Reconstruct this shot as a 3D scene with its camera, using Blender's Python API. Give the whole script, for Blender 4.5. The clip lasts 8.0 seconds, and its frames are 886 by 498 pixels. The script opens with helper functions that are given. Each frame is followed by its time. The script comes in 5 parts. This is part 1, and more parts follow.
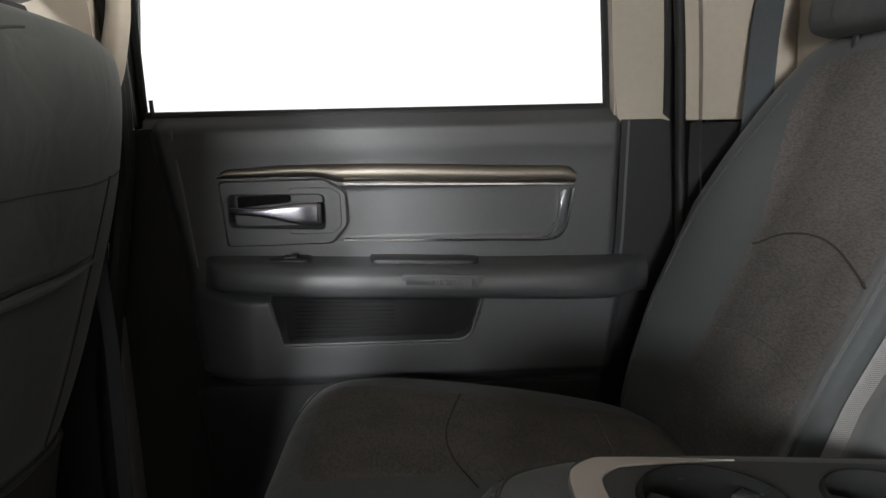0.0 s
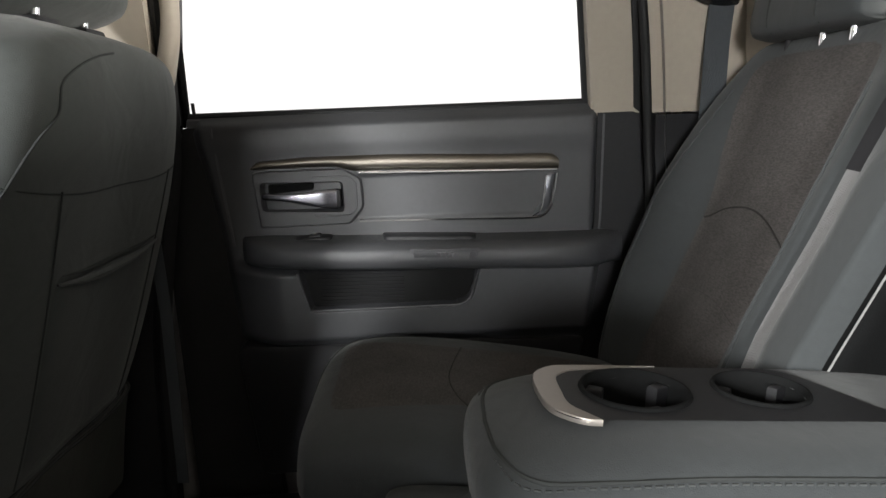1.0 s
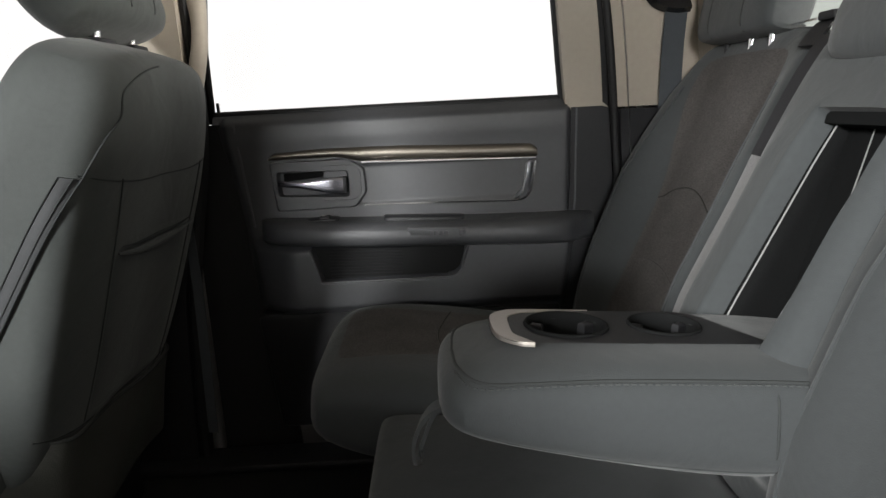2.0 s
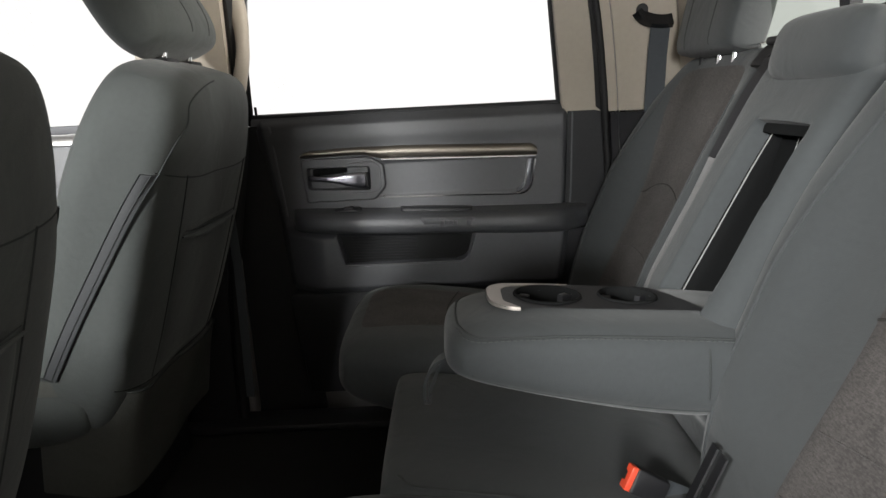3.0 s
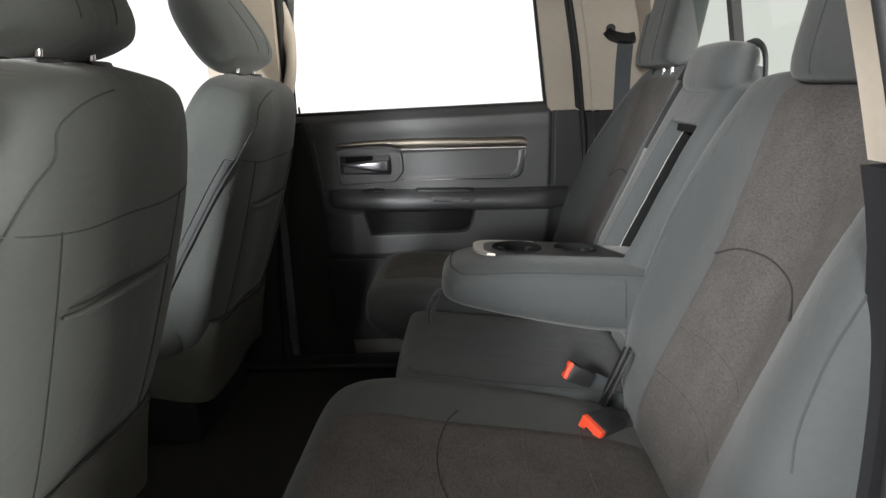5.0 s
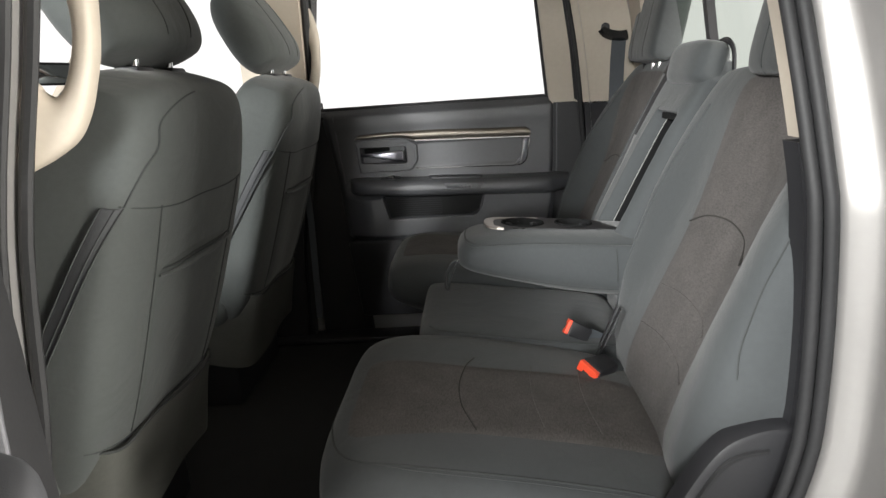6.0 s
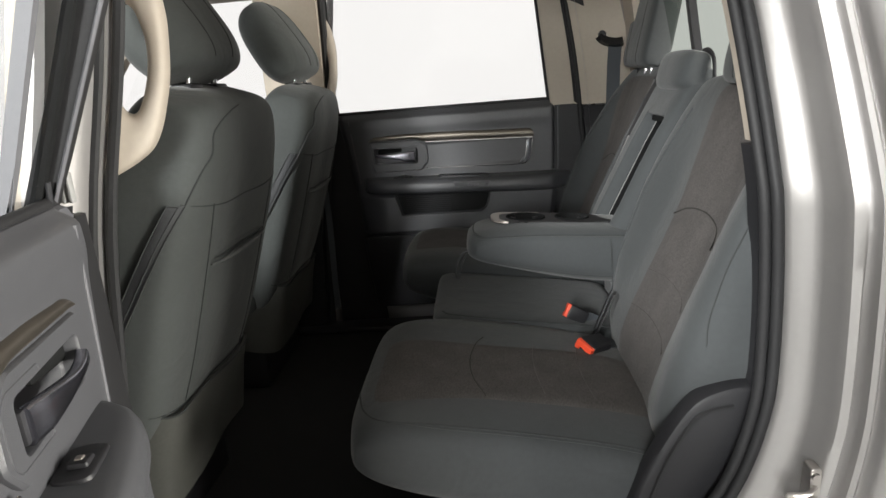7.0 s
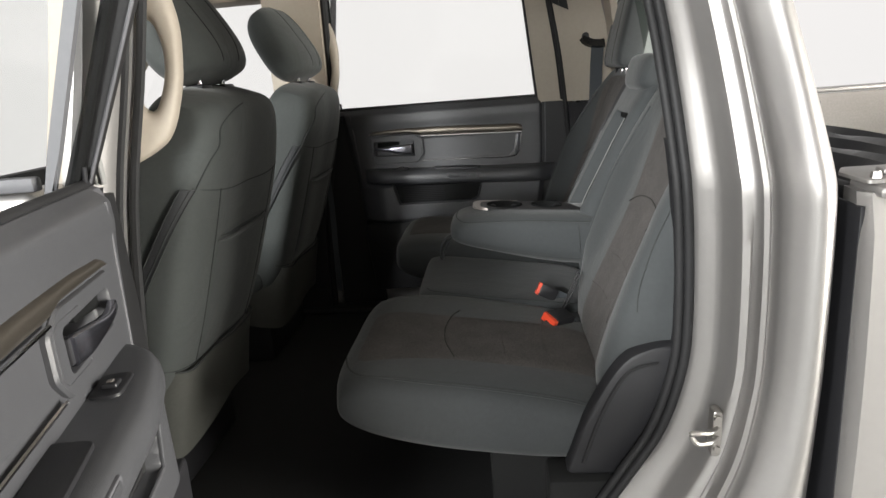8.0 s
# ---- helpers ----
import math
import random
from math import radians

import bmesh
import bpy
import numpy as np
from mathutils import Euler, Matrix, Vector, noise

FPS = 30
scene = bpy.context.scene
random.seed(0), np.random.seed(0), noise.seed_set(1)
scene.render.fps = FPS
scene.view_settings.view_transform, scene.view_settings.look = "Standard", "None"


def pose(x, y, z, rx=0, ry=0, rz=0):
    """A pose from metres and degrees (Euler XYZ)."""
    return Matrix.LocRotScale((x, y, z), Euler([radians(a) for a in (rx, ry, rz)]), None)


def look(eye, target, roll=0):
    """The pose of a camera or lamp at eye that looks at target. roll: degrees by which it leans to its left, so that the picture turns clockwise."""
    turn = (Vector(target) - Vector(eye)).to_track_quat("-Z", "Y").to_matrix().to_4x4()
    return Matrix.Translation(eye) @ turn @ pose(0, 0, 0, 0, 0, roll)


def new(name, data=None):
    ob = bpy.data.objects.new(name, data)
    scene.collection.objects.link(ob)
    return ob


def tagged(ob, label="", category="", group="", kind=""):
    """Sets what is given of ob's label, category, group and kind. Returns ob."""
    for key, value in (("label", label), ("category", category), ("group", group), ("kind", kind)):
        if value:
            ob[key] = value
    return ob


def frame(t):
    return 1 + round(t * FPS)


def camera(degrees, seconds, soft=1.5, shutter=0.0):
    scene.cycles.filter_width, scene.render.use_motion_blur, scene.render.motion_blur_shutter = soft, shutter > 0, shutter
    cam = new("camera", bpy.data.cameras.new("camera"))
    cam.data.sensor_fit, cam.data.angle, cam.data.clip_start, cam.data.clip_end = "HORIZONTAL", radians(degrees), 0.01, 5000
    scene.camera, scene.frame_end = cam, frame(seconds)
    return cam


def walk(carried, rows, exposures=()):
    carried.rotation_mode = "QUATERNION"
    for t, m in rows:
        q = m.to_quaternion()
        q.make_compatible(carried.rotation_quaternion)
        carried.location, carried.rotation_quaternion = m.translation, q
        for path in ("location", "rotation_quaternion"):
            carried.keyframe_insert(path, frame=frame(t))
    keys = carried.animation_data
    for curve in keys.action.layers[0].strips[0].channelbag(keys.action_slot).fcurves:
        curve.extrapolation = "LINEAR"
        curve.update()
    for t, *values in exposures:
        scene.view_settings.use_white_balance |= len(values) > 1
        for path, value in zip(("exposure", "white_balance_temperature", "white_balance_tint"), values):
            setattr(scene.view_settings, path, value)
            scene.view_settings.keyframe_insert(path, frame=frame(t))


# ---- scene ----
cam = camera(70.1, 8.0)
PATH = [
    (0, (0.024, -0.332, 1.365), (0.109, 1.63, 0.987), -1.3),
    (0.5, (0.022, -0.431, 1.367), (0.094, 1.528, 0.971), -1.5),
    (1, (0.022, -0.524, 1.381), (0.088, 1.431, 0.965), -2.3),
    (1.5, (0.045, -0.618, 1.388), (0.097, 1.334, 0.959), -2.4),
    (2, (0.062, -0.723, 1.393), (0.086, 1.227, 0.949), -3.0),
    (3.5, (0.077, -1.018, 1.441), (0.036, 0.925, 0.967), -2.8),
    (4, (0.083, -1.113, 1.449), (0.031, 0.828, 0.969), -2.9),
    (5.5, (0.141, -1.441, 1.461), (0.025, 0.493, 0.965), -3.3),
    (6, (0.112, -1.543, 1.465), (-0.003, 0.388, 0.96), -4.0),
    (6.5, (0.093, -1.626, 1.475), (-0.026, 0.305, 0.969), -4.2),
    (7, (0.11, -1.707, 1.493), (-0.027, 0.222, 0.983), -4.7),
    (7.5, (0.171, -1.805, 1.493), (0.012, 0.119, 0.972), -4.6),
    (8, (0.211, -1.89, 1.503), (0.025, 0.032, 0.979), -4.6),
]
walk(cam, [(t, look(eye, target, roll)) for t, eye, target, roll in PATH],
     exposures=[(0.0, 0.62), (1.0, 0.52), (2.0, 0.36), (3.5, 0.38), (5.5, 0.62), (6.3, 0.50), (6.8, 0.24), (8.0, 0.07)])

# world and light: a bright white photo booth round the truck
world = bpy.data.worlds.new("booth")
scene.world = world
world.use_nodes = True
bg = world.node_tree.nodes["Background"]
bg.inputs["Color"].default_value = (1.0, 0.975, 0.96, 1)
bg.inputs["Strength"].default_value = 0.80
for at, aim, w, h, watts in (((-3.1, -4.7, 3.05), (-0.3, 0.0, 1.1), 0.7, 0.7, 450),      # light panel by the truck's nose
                             ((-0.75, -4.9, 2.0), (-0.1, 0.0, 1.1), 0.7, 0.7, 150),     # light panel beside the open door
                             ((4.2, -1.7, 1.15), (-0.4, -1.3, 1.1), 1.8, 1.4, 600)):      # unseen lamp added behind the truck to brighten the open door
    lamp = new("unseen_booth_light", bpy.data.lights.new("unseen_booth_light", "AREA"))
    lamp.data.shape, lamp.data.size, lamp.data.size_y, lamp.data.energy = "RECTANGLE", w, h, watts
    lamp.data.color = (0.99, 1.0, 0.985) if at[0] < 0 else (1.0, 0.965, 0.89)
    lamp.matrix_world = look(at, aim)

# ---------------------------------------------------------------- materials
def node_mat(name, color, rough=0.6, metal=0.0, var=0.15, scale=6.0, bump=0.0, bump_scale=400.0, kind="noise",
             coat=0.0, sheen=0.0, spec=0.5, wrinkle=0.0, streak=0.0):
    """A Principled material whose colour wanders at two scales and whose relief is fine grain."""
    m = bpy.data.materials.new(name)
    m.use_nodes = True
    nt = m.node_tree
    b = nt.nodes["Principled BSDF"]
    b.inputs["Roughness"].default_value = rough
    b.inputs["Metallic"].default_value = metal
    b.inputs["Coat Weight"].default_value = coat
    b.inputs["Sheen Weight"].default_value = sheen
    b.inputs["Specular IOR Level"].default_value = spec
    co = nt.nodes.new("ShaderNodeTexCoord")
    big = nt.nodes.new("ShaderNodeTexNoise")
    big.inputs["Scale"].default_value, big.inputs["Detail"].default_value = scale, 5
    nt.links.new(co.outputs["Object"], big.inputs["Vector"])
    small = nt.nodes.new("ShaderNodeTexNoise")
    small.inputs["Scale"].default_value, small.inputs["Detail"].default_value = scale * 22, 3
    nt.links.new(co.outputs["Object"], small.inputs["Vector"])
    mixf = nt.nodes.new("ShaderNodeMath")
    mixf.operation = "ADD"
    nt.links.new(big.outputs["Fac"], mixf.inputs[0])
    nt.links.new(small.outputs["Fac"], mixf.inputs[1])
    ramp = nt.nodes.new("ShaderNodeMapRange")
    ramp.inputs["From Min"].default_value, ramp.inputs["From Max"].default_value = 0.6, 1.4
    ramp.inputs["To Min"].default_value, ramp.inputs["To Max"].default_value = 1 - var, 1 + var
    nt.links.new(mixf.outputs[0], ramp.inputs["Value"])
    mul = nt.nodes.new("ShaderNodeVectorMath")
    mul.operation = "SCALE"
    mul.inputs[0].default_value = color
    nt.links.new(ramp.outputs[0], mul.inputs["Scale"])
    if streak:
        mp = nt.nodes.new("ShaderNodeMapping")
        mp.inputs["Scale"].default_value = (430, 130, 430)
        nt.links.new(co.outputs["Object"], mp.inputs["Vector"])
        sn = nt.nodes.new("ShaderNodeTexNoise")
        sn.inputs["Scale"].default_value, sn.inputs["Detail"].default_value = 1.0, 2
        nt.links.new(mp.outputs[0], sn.inputs["Vector"])
        sr = nt.nodes.new("ShaderNodeMapRange")
        sr.inputs["From Min"].default_value, sr.inputs["From Max"].default_value = 0.34, 0.62
        sr.inputs["To Min"].default_value, sr.inputs["To Max"].default_value = 1 - streak, 1.16
        nt.links.new(sn.outputs["Fac"], sr.inputs["Value"])
        both = nt.nodes.new("ShaderNodeMath")
        both.operation = "MULTIPLY"
        nt.links.new(ramp.outputs[0], both.inputs[0])
        nt.links.new(sr.outputs[0], both.inputs[1])
        nt.links.new(both.outputs[0], mul.inputs["Scale"])
    nt.links.new(mul.outputs[0], b.inputs["Base Color"])
    if bump:
        if kind == "weave":
            w1, w2 = nt.nodes.new("ShaderNodeTexWave"), nt.nodes.new("ShaderNodeTexWave")
            w1.bands_direction, w2.bands_direction = "Y", "DIAGONAL"
            for w in (w1, w2):
                w.inputs["Scale"].default_value, w.inputs["Distortion"].default_value = bump_scale, 1.5
                w.inputs["Detail"].default_value = 1
                nt.links.new(co.outputs["Object"], w.inputs["Vector"])
            add = nt.nodes.new("ShaderNodeMath")
            add.operation = "ADD"
            nt.links.new(w1.outputs["Fac"], add.inputs[0])
            nt.links.new(w2.outputs["Fac"], add.inputs[1])
            src = add.outputs[0]
        elif kind == "grain":
            v = nt.nodes.new("ShaderNodeTexVoronoi")
            v.inputs["Scale"].default_value = bump_scale
            nt.links.new(co.outputs["Object"], v.inputs["Vector"])
            src = v.outputs["Distance"]
        else:
            v = nt.nodes.new("ShaderNodeTexNoise")
            v.inputs["Scale"].default_value, v.inputs["Detail"].default_value = bump_scale, 3
            nt.links.new(co.outputs["Object"], v.inputs["Vector"])
            src = v.outputs["Fac"]
        bp = nt.nodes.new("ShaderNodeBump")
        bp.inputs["Strength"].default_value, bp.inputs["Distance"].default_value = bump, 0.001
        nt.links.new(src, bp.inputs["Height"])
        nt.links.new(bp.outputs["Normal"], b.inputs["Normal"])
        if wrinkle:
            wn = nt.nodes.new("ShaderNodeTexNoise")
            wn.inputs["Scale"].default_value, wn.inputs["Detail"].default_value, wn.inputs["Distortion"].default_value = 9.0, 3, 0.8
            nt.links.new(co.outputs["Object"], wn.inputs["Vector"])
            wb = nt.nodes.new("ShaderNodeBump")
            wb.inputs["Strength"].default_value, wb.inputs["Distance"].default_value = wrinkle, 0.02
            nt.links.new(wn.outputs["Fac"], wb.inputs["Height"])
            nt.links.new(wb.outputs["Normal"], bp.inputs["Normal"])
    return m


def glass_mat(name, tint, gloss):
    """Thin pane: clear, with a faint even gloss."""
    m = bpy.data.materials.new(name)
    m.use_nodes = True
    nt = m.node_tree
    nt.nodes.remove(nt.nodes["Principled BSDF"])
    tr, gl, mx = nt.nodes.new("ShaderNodeBsdfTransparent"), nt.nodes.new("ShaderNodeBsdfGlossy"), nt.nodes.new("ShaderNodeMixShader")
    tr.inputs["Color"].default_value = (*tint, 1)
    gl.inputs["Roughness"].default_value = 0.02
    mx.inputs["Fac"].default_value = gloss
    nt.links.new(tr.outputs[0], mx.inputs[1])
    nt.links.new(gl.outputs[0], mx.inputs[2])
    nt.links.new(mx.outputs[0], nt.nodes["Material Output"].inputs["Surface"])
    return m


# charcoal cloth in two tones: bench darkened for shade, front seats lightened for light
CLOTH = node_mat("rear_cloth_shaded", (0.0355, 0.0395, 0.0415), 0.85, var=0.10, scale=5, bump=0.35, bump_scale=620, sheen=0.15, wrinkle=0.2)
CLOTH_FRONT = node_mat("front_cloth_lit", (0.053, 0.059, 0.057), 0.82, var=0.10, scale=5, bump=0.35, bump_scale=620, sheen=0.15, wrinkle=0.2)
INSERT = node_mat("brown_mesh_cloth", (0.061, 0.055, 0.0525), 0.9, var=0.30, scale=16, bump=0.7, bump_scale=330, sheen=0.03, wrinkle=0.2, streak=0.30)
DARK_SEAM = node_mat("insert_seam", (0.022, 0.020, 0.018), 0.95, var=0.2)
SEAM = node_mat("seam_thread", (0.032, 0.035, 0.035), 0.9, var=0.1)
ZIP = node_mat("zip_flap_cloth", (0.040, 0.042, 0.045), 0.7, var=0.1, bump=0.3, bump_scale=500)
SKIRT = node_mat("grey_vinyl_skirt", (0.066, 0.067, 0.060), 0.6, var=0.12, scale=6, bump=0.25, bump_scale=500, kind="grain", wrinkle=0.15)
STITCH = node_mat("grey_stitching", (0.056, 0.060, 0.060), 0.8, var=0.1)
PIPING = node_mat("pale_piping", (0.24, 0.24, 0.235), 0.6, var=0.1)
PANEL = node_mat("slate_door_plastic", (0.0525, 0.0535, 0.0580), 0.42, var=0.08, scale=4, bump=0.25, bump_scale=700, kind="grain")
PANEL_GREY = node_mat("slate_soft_trim", (0.085, 0.085, 0.093), 0.6, var=0.08, scale=4, bump=0.2, bump_scale=600, kind="grain")
BLACK = node_mat("black_plastic", (0.016, 0.016, 0.018), 0.5, spec=0.35, var=0.15, scale=6, bump=0.15, bump_scale=600, kind="grain")
GLOSS_BLACK = node_mat("gloss_black_plastic", (0.012, 0.012, 0.013), 0.18, var=0.1)
RUBBER = node_mat("black_rubber", (0.016, 0.016, 0.017), 0.6, spec=0.3, var=0.2, scale=8, bump=0.1, bump_scale=300)
FLOCK = node_mat("black_flocking", (0.0075, 0.0078, 0.008), 0.9, var=0.2, scale=9, bump=0.3, bump_scale=600, spec=0.12)
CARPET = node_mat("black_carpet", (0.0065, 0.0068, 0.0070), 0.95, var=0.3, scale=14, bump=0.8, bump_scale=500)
BEIGE = node_mat("beige_trim_plastic", (0.37, 0.325, 0.27), 0.6, var=0.05, scale=4, bump=0.15, bump_scale=700, kind="grain")
LINER = node_mat("pale_headliner_cloth", (0.55, 0.51, 0.45), 0.95, var=0.05, bump=0.3, bump_scale=500)
BRONZE = node_mat("satin_bronze_trim", (0.19, 0.170, 0.145), 0.46, metal=1.0, var=0.06)
CHROME = node_mat("chrome", (0.82, 0.82, 0.84), 0.12, metal=1.0, var=0.02)
SMOKED = node_mat("smoked_chrome", (0.34, 0.34, 0.39), 0.27, metal=1.0, var=0.05)
ENDCAP = node_mat("dark_satin_trim", (0.16, 0.165, 0.18), 0.35, metal=0.7, var=0.05)
# dull board for the unseen ceiling and wall that hold light back
CEIL = node_mat("light_block_board", (0.22, 0.215, 0.21), 0.9, var=0.08, scale=1.5)
SATIN = node_mat("satin_silver_trim", (0.34, 0.31, 0.285), 0.4, metal=0.6, var=0.04)
PAINT = node_mat("silver_car_paint", (0.345, 0.334, 0.326), 0.44, metal=0.75, var=0.03, scale=3, bump=0.03, bump_scale=1500, coat=0.35)
STEEL = node_mat("zinc_steel", (0.55, 0.53, 0.51), 0.32, metal=1.0, var=0.12, scale=30)
RED = node_mat("red_release_button", (0.75, 0.075, 0.03), 0.4, var=0.05)
WEB = node_mat("dark_belt_webbing", (0.055, 0.062, 0.070), 0.7, var=0.08, bump=0.5, bump_scale=500, kind="weave")
WEB_GREY = node_mat("grey_belt_webbing", (0.24, 0.235, 0.238), 0.7, var=0.08, bump=0.9, bump_scale=200, kind="weave")
BEDLINER = node_mat("grey_bed_liner", (0.26, 0.24, 0.225), 0.8, var=0.15, scale=6, bump=0.5, bump_scale=250)
TARP = node_mat("black_vinyl_cover", (0.03, 0.03, 0.034), 0.4, var=0.2, scale=7, bump=0.3, bump_scale=120)
GLASS = glass_mat("clear_glass", (0.985, 0.99, 0.985), 0.03)
TINTED = glass_mat("green_tinted_glass", (0.52, 0.56, 0.52), 0.05)
MIRROR = node_mat("mirror_face", (0.9, 0.9, 0.9), 0.02, metal=1.0, var=0.0)
EPOXY = node_mat("pale_booth_floor", (0.20, 0.197, 0.193), 0.5, var=0.06, scale=1.5, bump=0.1, bump_scale=60)

# ---------------------------------------------------------------- mesh helpers
IDENT = Matrix.Identity(4)
STATE = {"xf": IDENT}


def finish(name, bm, mat, sharp=38, recalc=True):
    """The bmesh as a linked mesh object, smooth with sharp edges kept."""
    bmesh.ops.remove_doubles(bm, verts=bm.verts, dist=1e-5)
    bm.transform(STATE["xf"])
    if recalc:
        bmesh.ops.recalc_face_normals(bm, faces=bm.faces)
    lim = radians(sharp)
    for f in bm.faces:
        f.smooth = True
    for e in bm.edges:
        if len(e.link_faces) == 2 and e.calc_face_angle(0) > lim:
            e.smooth = False
    me = bpy.data.meshes.new(name)
    bm.to_mesh(me)
    bm.free()
    me.materials.append(mat)
    return new(name, me)


def part(name, bm, mat, parent=None, label="", sharp=38):
    ob = finish(name, bm, mat, sharp)
    if parent is not None:
        ob.parent = parent
        if parent.type == "EMPTY":
            ob.matrix_parent_inverse = parent.matrix_basis.inverted()
    if label:
        ob["label"] = label
    return ob


def thing(name, at, label, category, group="", kind=""):
    ob = new(name)
    ob.empty_display_size = 0.05
    ob.matrix_basis = Matrix.Translation(STATE["xf"] @ Vector(at))
    return tagged(ob, label, category, group, kind)


def solid(name, bm, mat, label, category, group="", kind=""):
    return tagged(finish(name, bm, mat), label, category, group, kind)


def box(x0, x1, y0, y1, z0, z1, bevel=0.004, seg=2):
    bm = bmesh.new()
    bmesh.ops.create_cube(bm, size=1, matrix=Matrix.Translation(((x0 + x1) / 2, (y0 + y1) / 2, (z0 + z1) / 2))
                          @ Matrix.Diagonal((abs(x1 - x0), abs(y1 - y0), abs(z1 - z0), 1)))
    if bevel:
        bmesh.ops.bevel(bm, geom=list(bm.edges), offset=bevel, segments=seg, affect="EDGES", profile=0.5)
    return bm


def loft(rings, closed=True, caps=True):
    """Skin through rings of equally many points."""
    bm = bmesh.new()
    vs = [[bm.verts.new(p) for p in r] for r in rings]
    n = len(vs[0])
    for a, b in zip(vs, vs[1:]):
        for i in range(n if closed else n - 1):
            j = (i + 1) % n
            bm.faces.new((a[i], a[j], b[j], b[i]))
    if caps and closed:
        bm.faces.new(vs[0][::-1])
        bm.faces.new(vs[-1])
    return bm


def tube(pts, r, n=8, flat=1.0, up=None):
    """A round or flattened bar along points."""
    pts = [Vector(p) for p in pts]
    if up is None:
        way = [sum(abs((b - a)[i]) for a, b in zip(pts, pts[1:])) for i in range(3)]
        up = [(1, 0, 0), (0, 1, 0), (0, 0, 1)][way.index(min(way))]
    rings = []
    for i, p in enumerate(pts):
        d = (pts[min(i + 1, len(pts) - 1)] - pts[max(i - 1, 0)]).normalized()
        s = d.cross(Vector(up))
        s = s.normalized() if s.length > 1e-4 else d.orthogonal().normalized()
        u = s.cross(d)
        rr = r[i] if isinstance(r, (list, tuple)) else r
        rings.append([p + s * (rr * math.cos(a)) + u * (rr * flat * math.sin(a)) for a in (2 * math.pi * k / n for k in range(n))])
    return loft(rings)


def ribbon(pts, half, thick, side):
    """A flat strap along points; side: its width's direction."""
    side = Vector(side).normalized()
    pts = [Vector(p) for p in pts]
    rings = []
    for i, p in enumerate(pts):
        d = (pts[min(i + 1, len(pts) - 1)] - pts[max(i - 1, 0)]).normalized()
        nrm = d.cross(side).normalized()
        w = nrm.cross(d).normalized()
        rings.append([p + w * half + nrm * thick, p + w * half - nrm * thick, p - w * half - nrm * thick, p - w * half + nrm * thick])
    return loft(rings)


def smooth_line(pts, n=8):
    """Catmull-Rom points through pts."""
    P = [Vector(p) for p in pts]
    P = [2 * P[0] - P[1]] + P + [2 * P[-1] - P[-2]]
    out = []
    for i in range(1, len(P) - 2):
        for k in range(n):
            t = k / n
            out.append(0.5 * ((2 * P[i]) + (P[i + 1] - P[i - 1]) * t + (2 * P[i - 1] - 5 * P[i] + 4 * P[i + 1] - P[i + 2]) * t * t
                              + (3 * P[i] - P[i - 1] - 3 * P[i + 1] + P[i + 2]) * t ** 3))
    return out + [P[-2]]


def round_poly(pts, r, n=5):
    """A 2D polygon with its corners rounded by r (one number or one for each corner)."""
    out = []
    m = len(pts)
    for i, p in enumerate(pts):
        rr = r[i] if isinstance(r, (list, tuple)) else r
        p, a, b = Vector(p), Vector(pts[i - 1]), Vector(pts[(i + 1) % m])
        if rr <= 0:
            out.append(p)
            continue
        da, db = (a - p), (b - p)
        ra, rb = min(rr, da.length * 0.48), min(rr, db.length * 0.48)
        s, e = p + da.normalized() * ra, p + db.normalized() * rb
        for k in range(n + 1):
            t = k / n
            out.append(s * (1 - t) ** 2 + p * 2 * t * (1 - t) + e * t * t)
    return out


def prism(poly, d0, d1, place, bevel=0.002):
    """A plate of outline poly from depth d0 to d1 with eased front edge; place(u, v, d) -> point."""
    c = sum((Vector(p) for p in poly), Vector((0, 0))) / len(poly)

    def ring(shrink, d):
        out = []
        for p in poly:
            v = Vector(p) - c
            L = max(v.length, 1e-6)
            q = c + v * max(0.0, (L - shrink)) / L
            out.append(place(q[0], q[1], d))
        return out
    s = 1 if d1 > d0 else -1
    return loft([ring(0, d0), ring(0, d1 - s * bevel), ring(bevel * 0.35, d1 - s * bevel * 0.3), ring(bevel, d1)])


def step(a, b, x):
    t = max(0.0, min(1.0, (x - a) / (b - a)))
    return t * t * (3 - 2 * t)


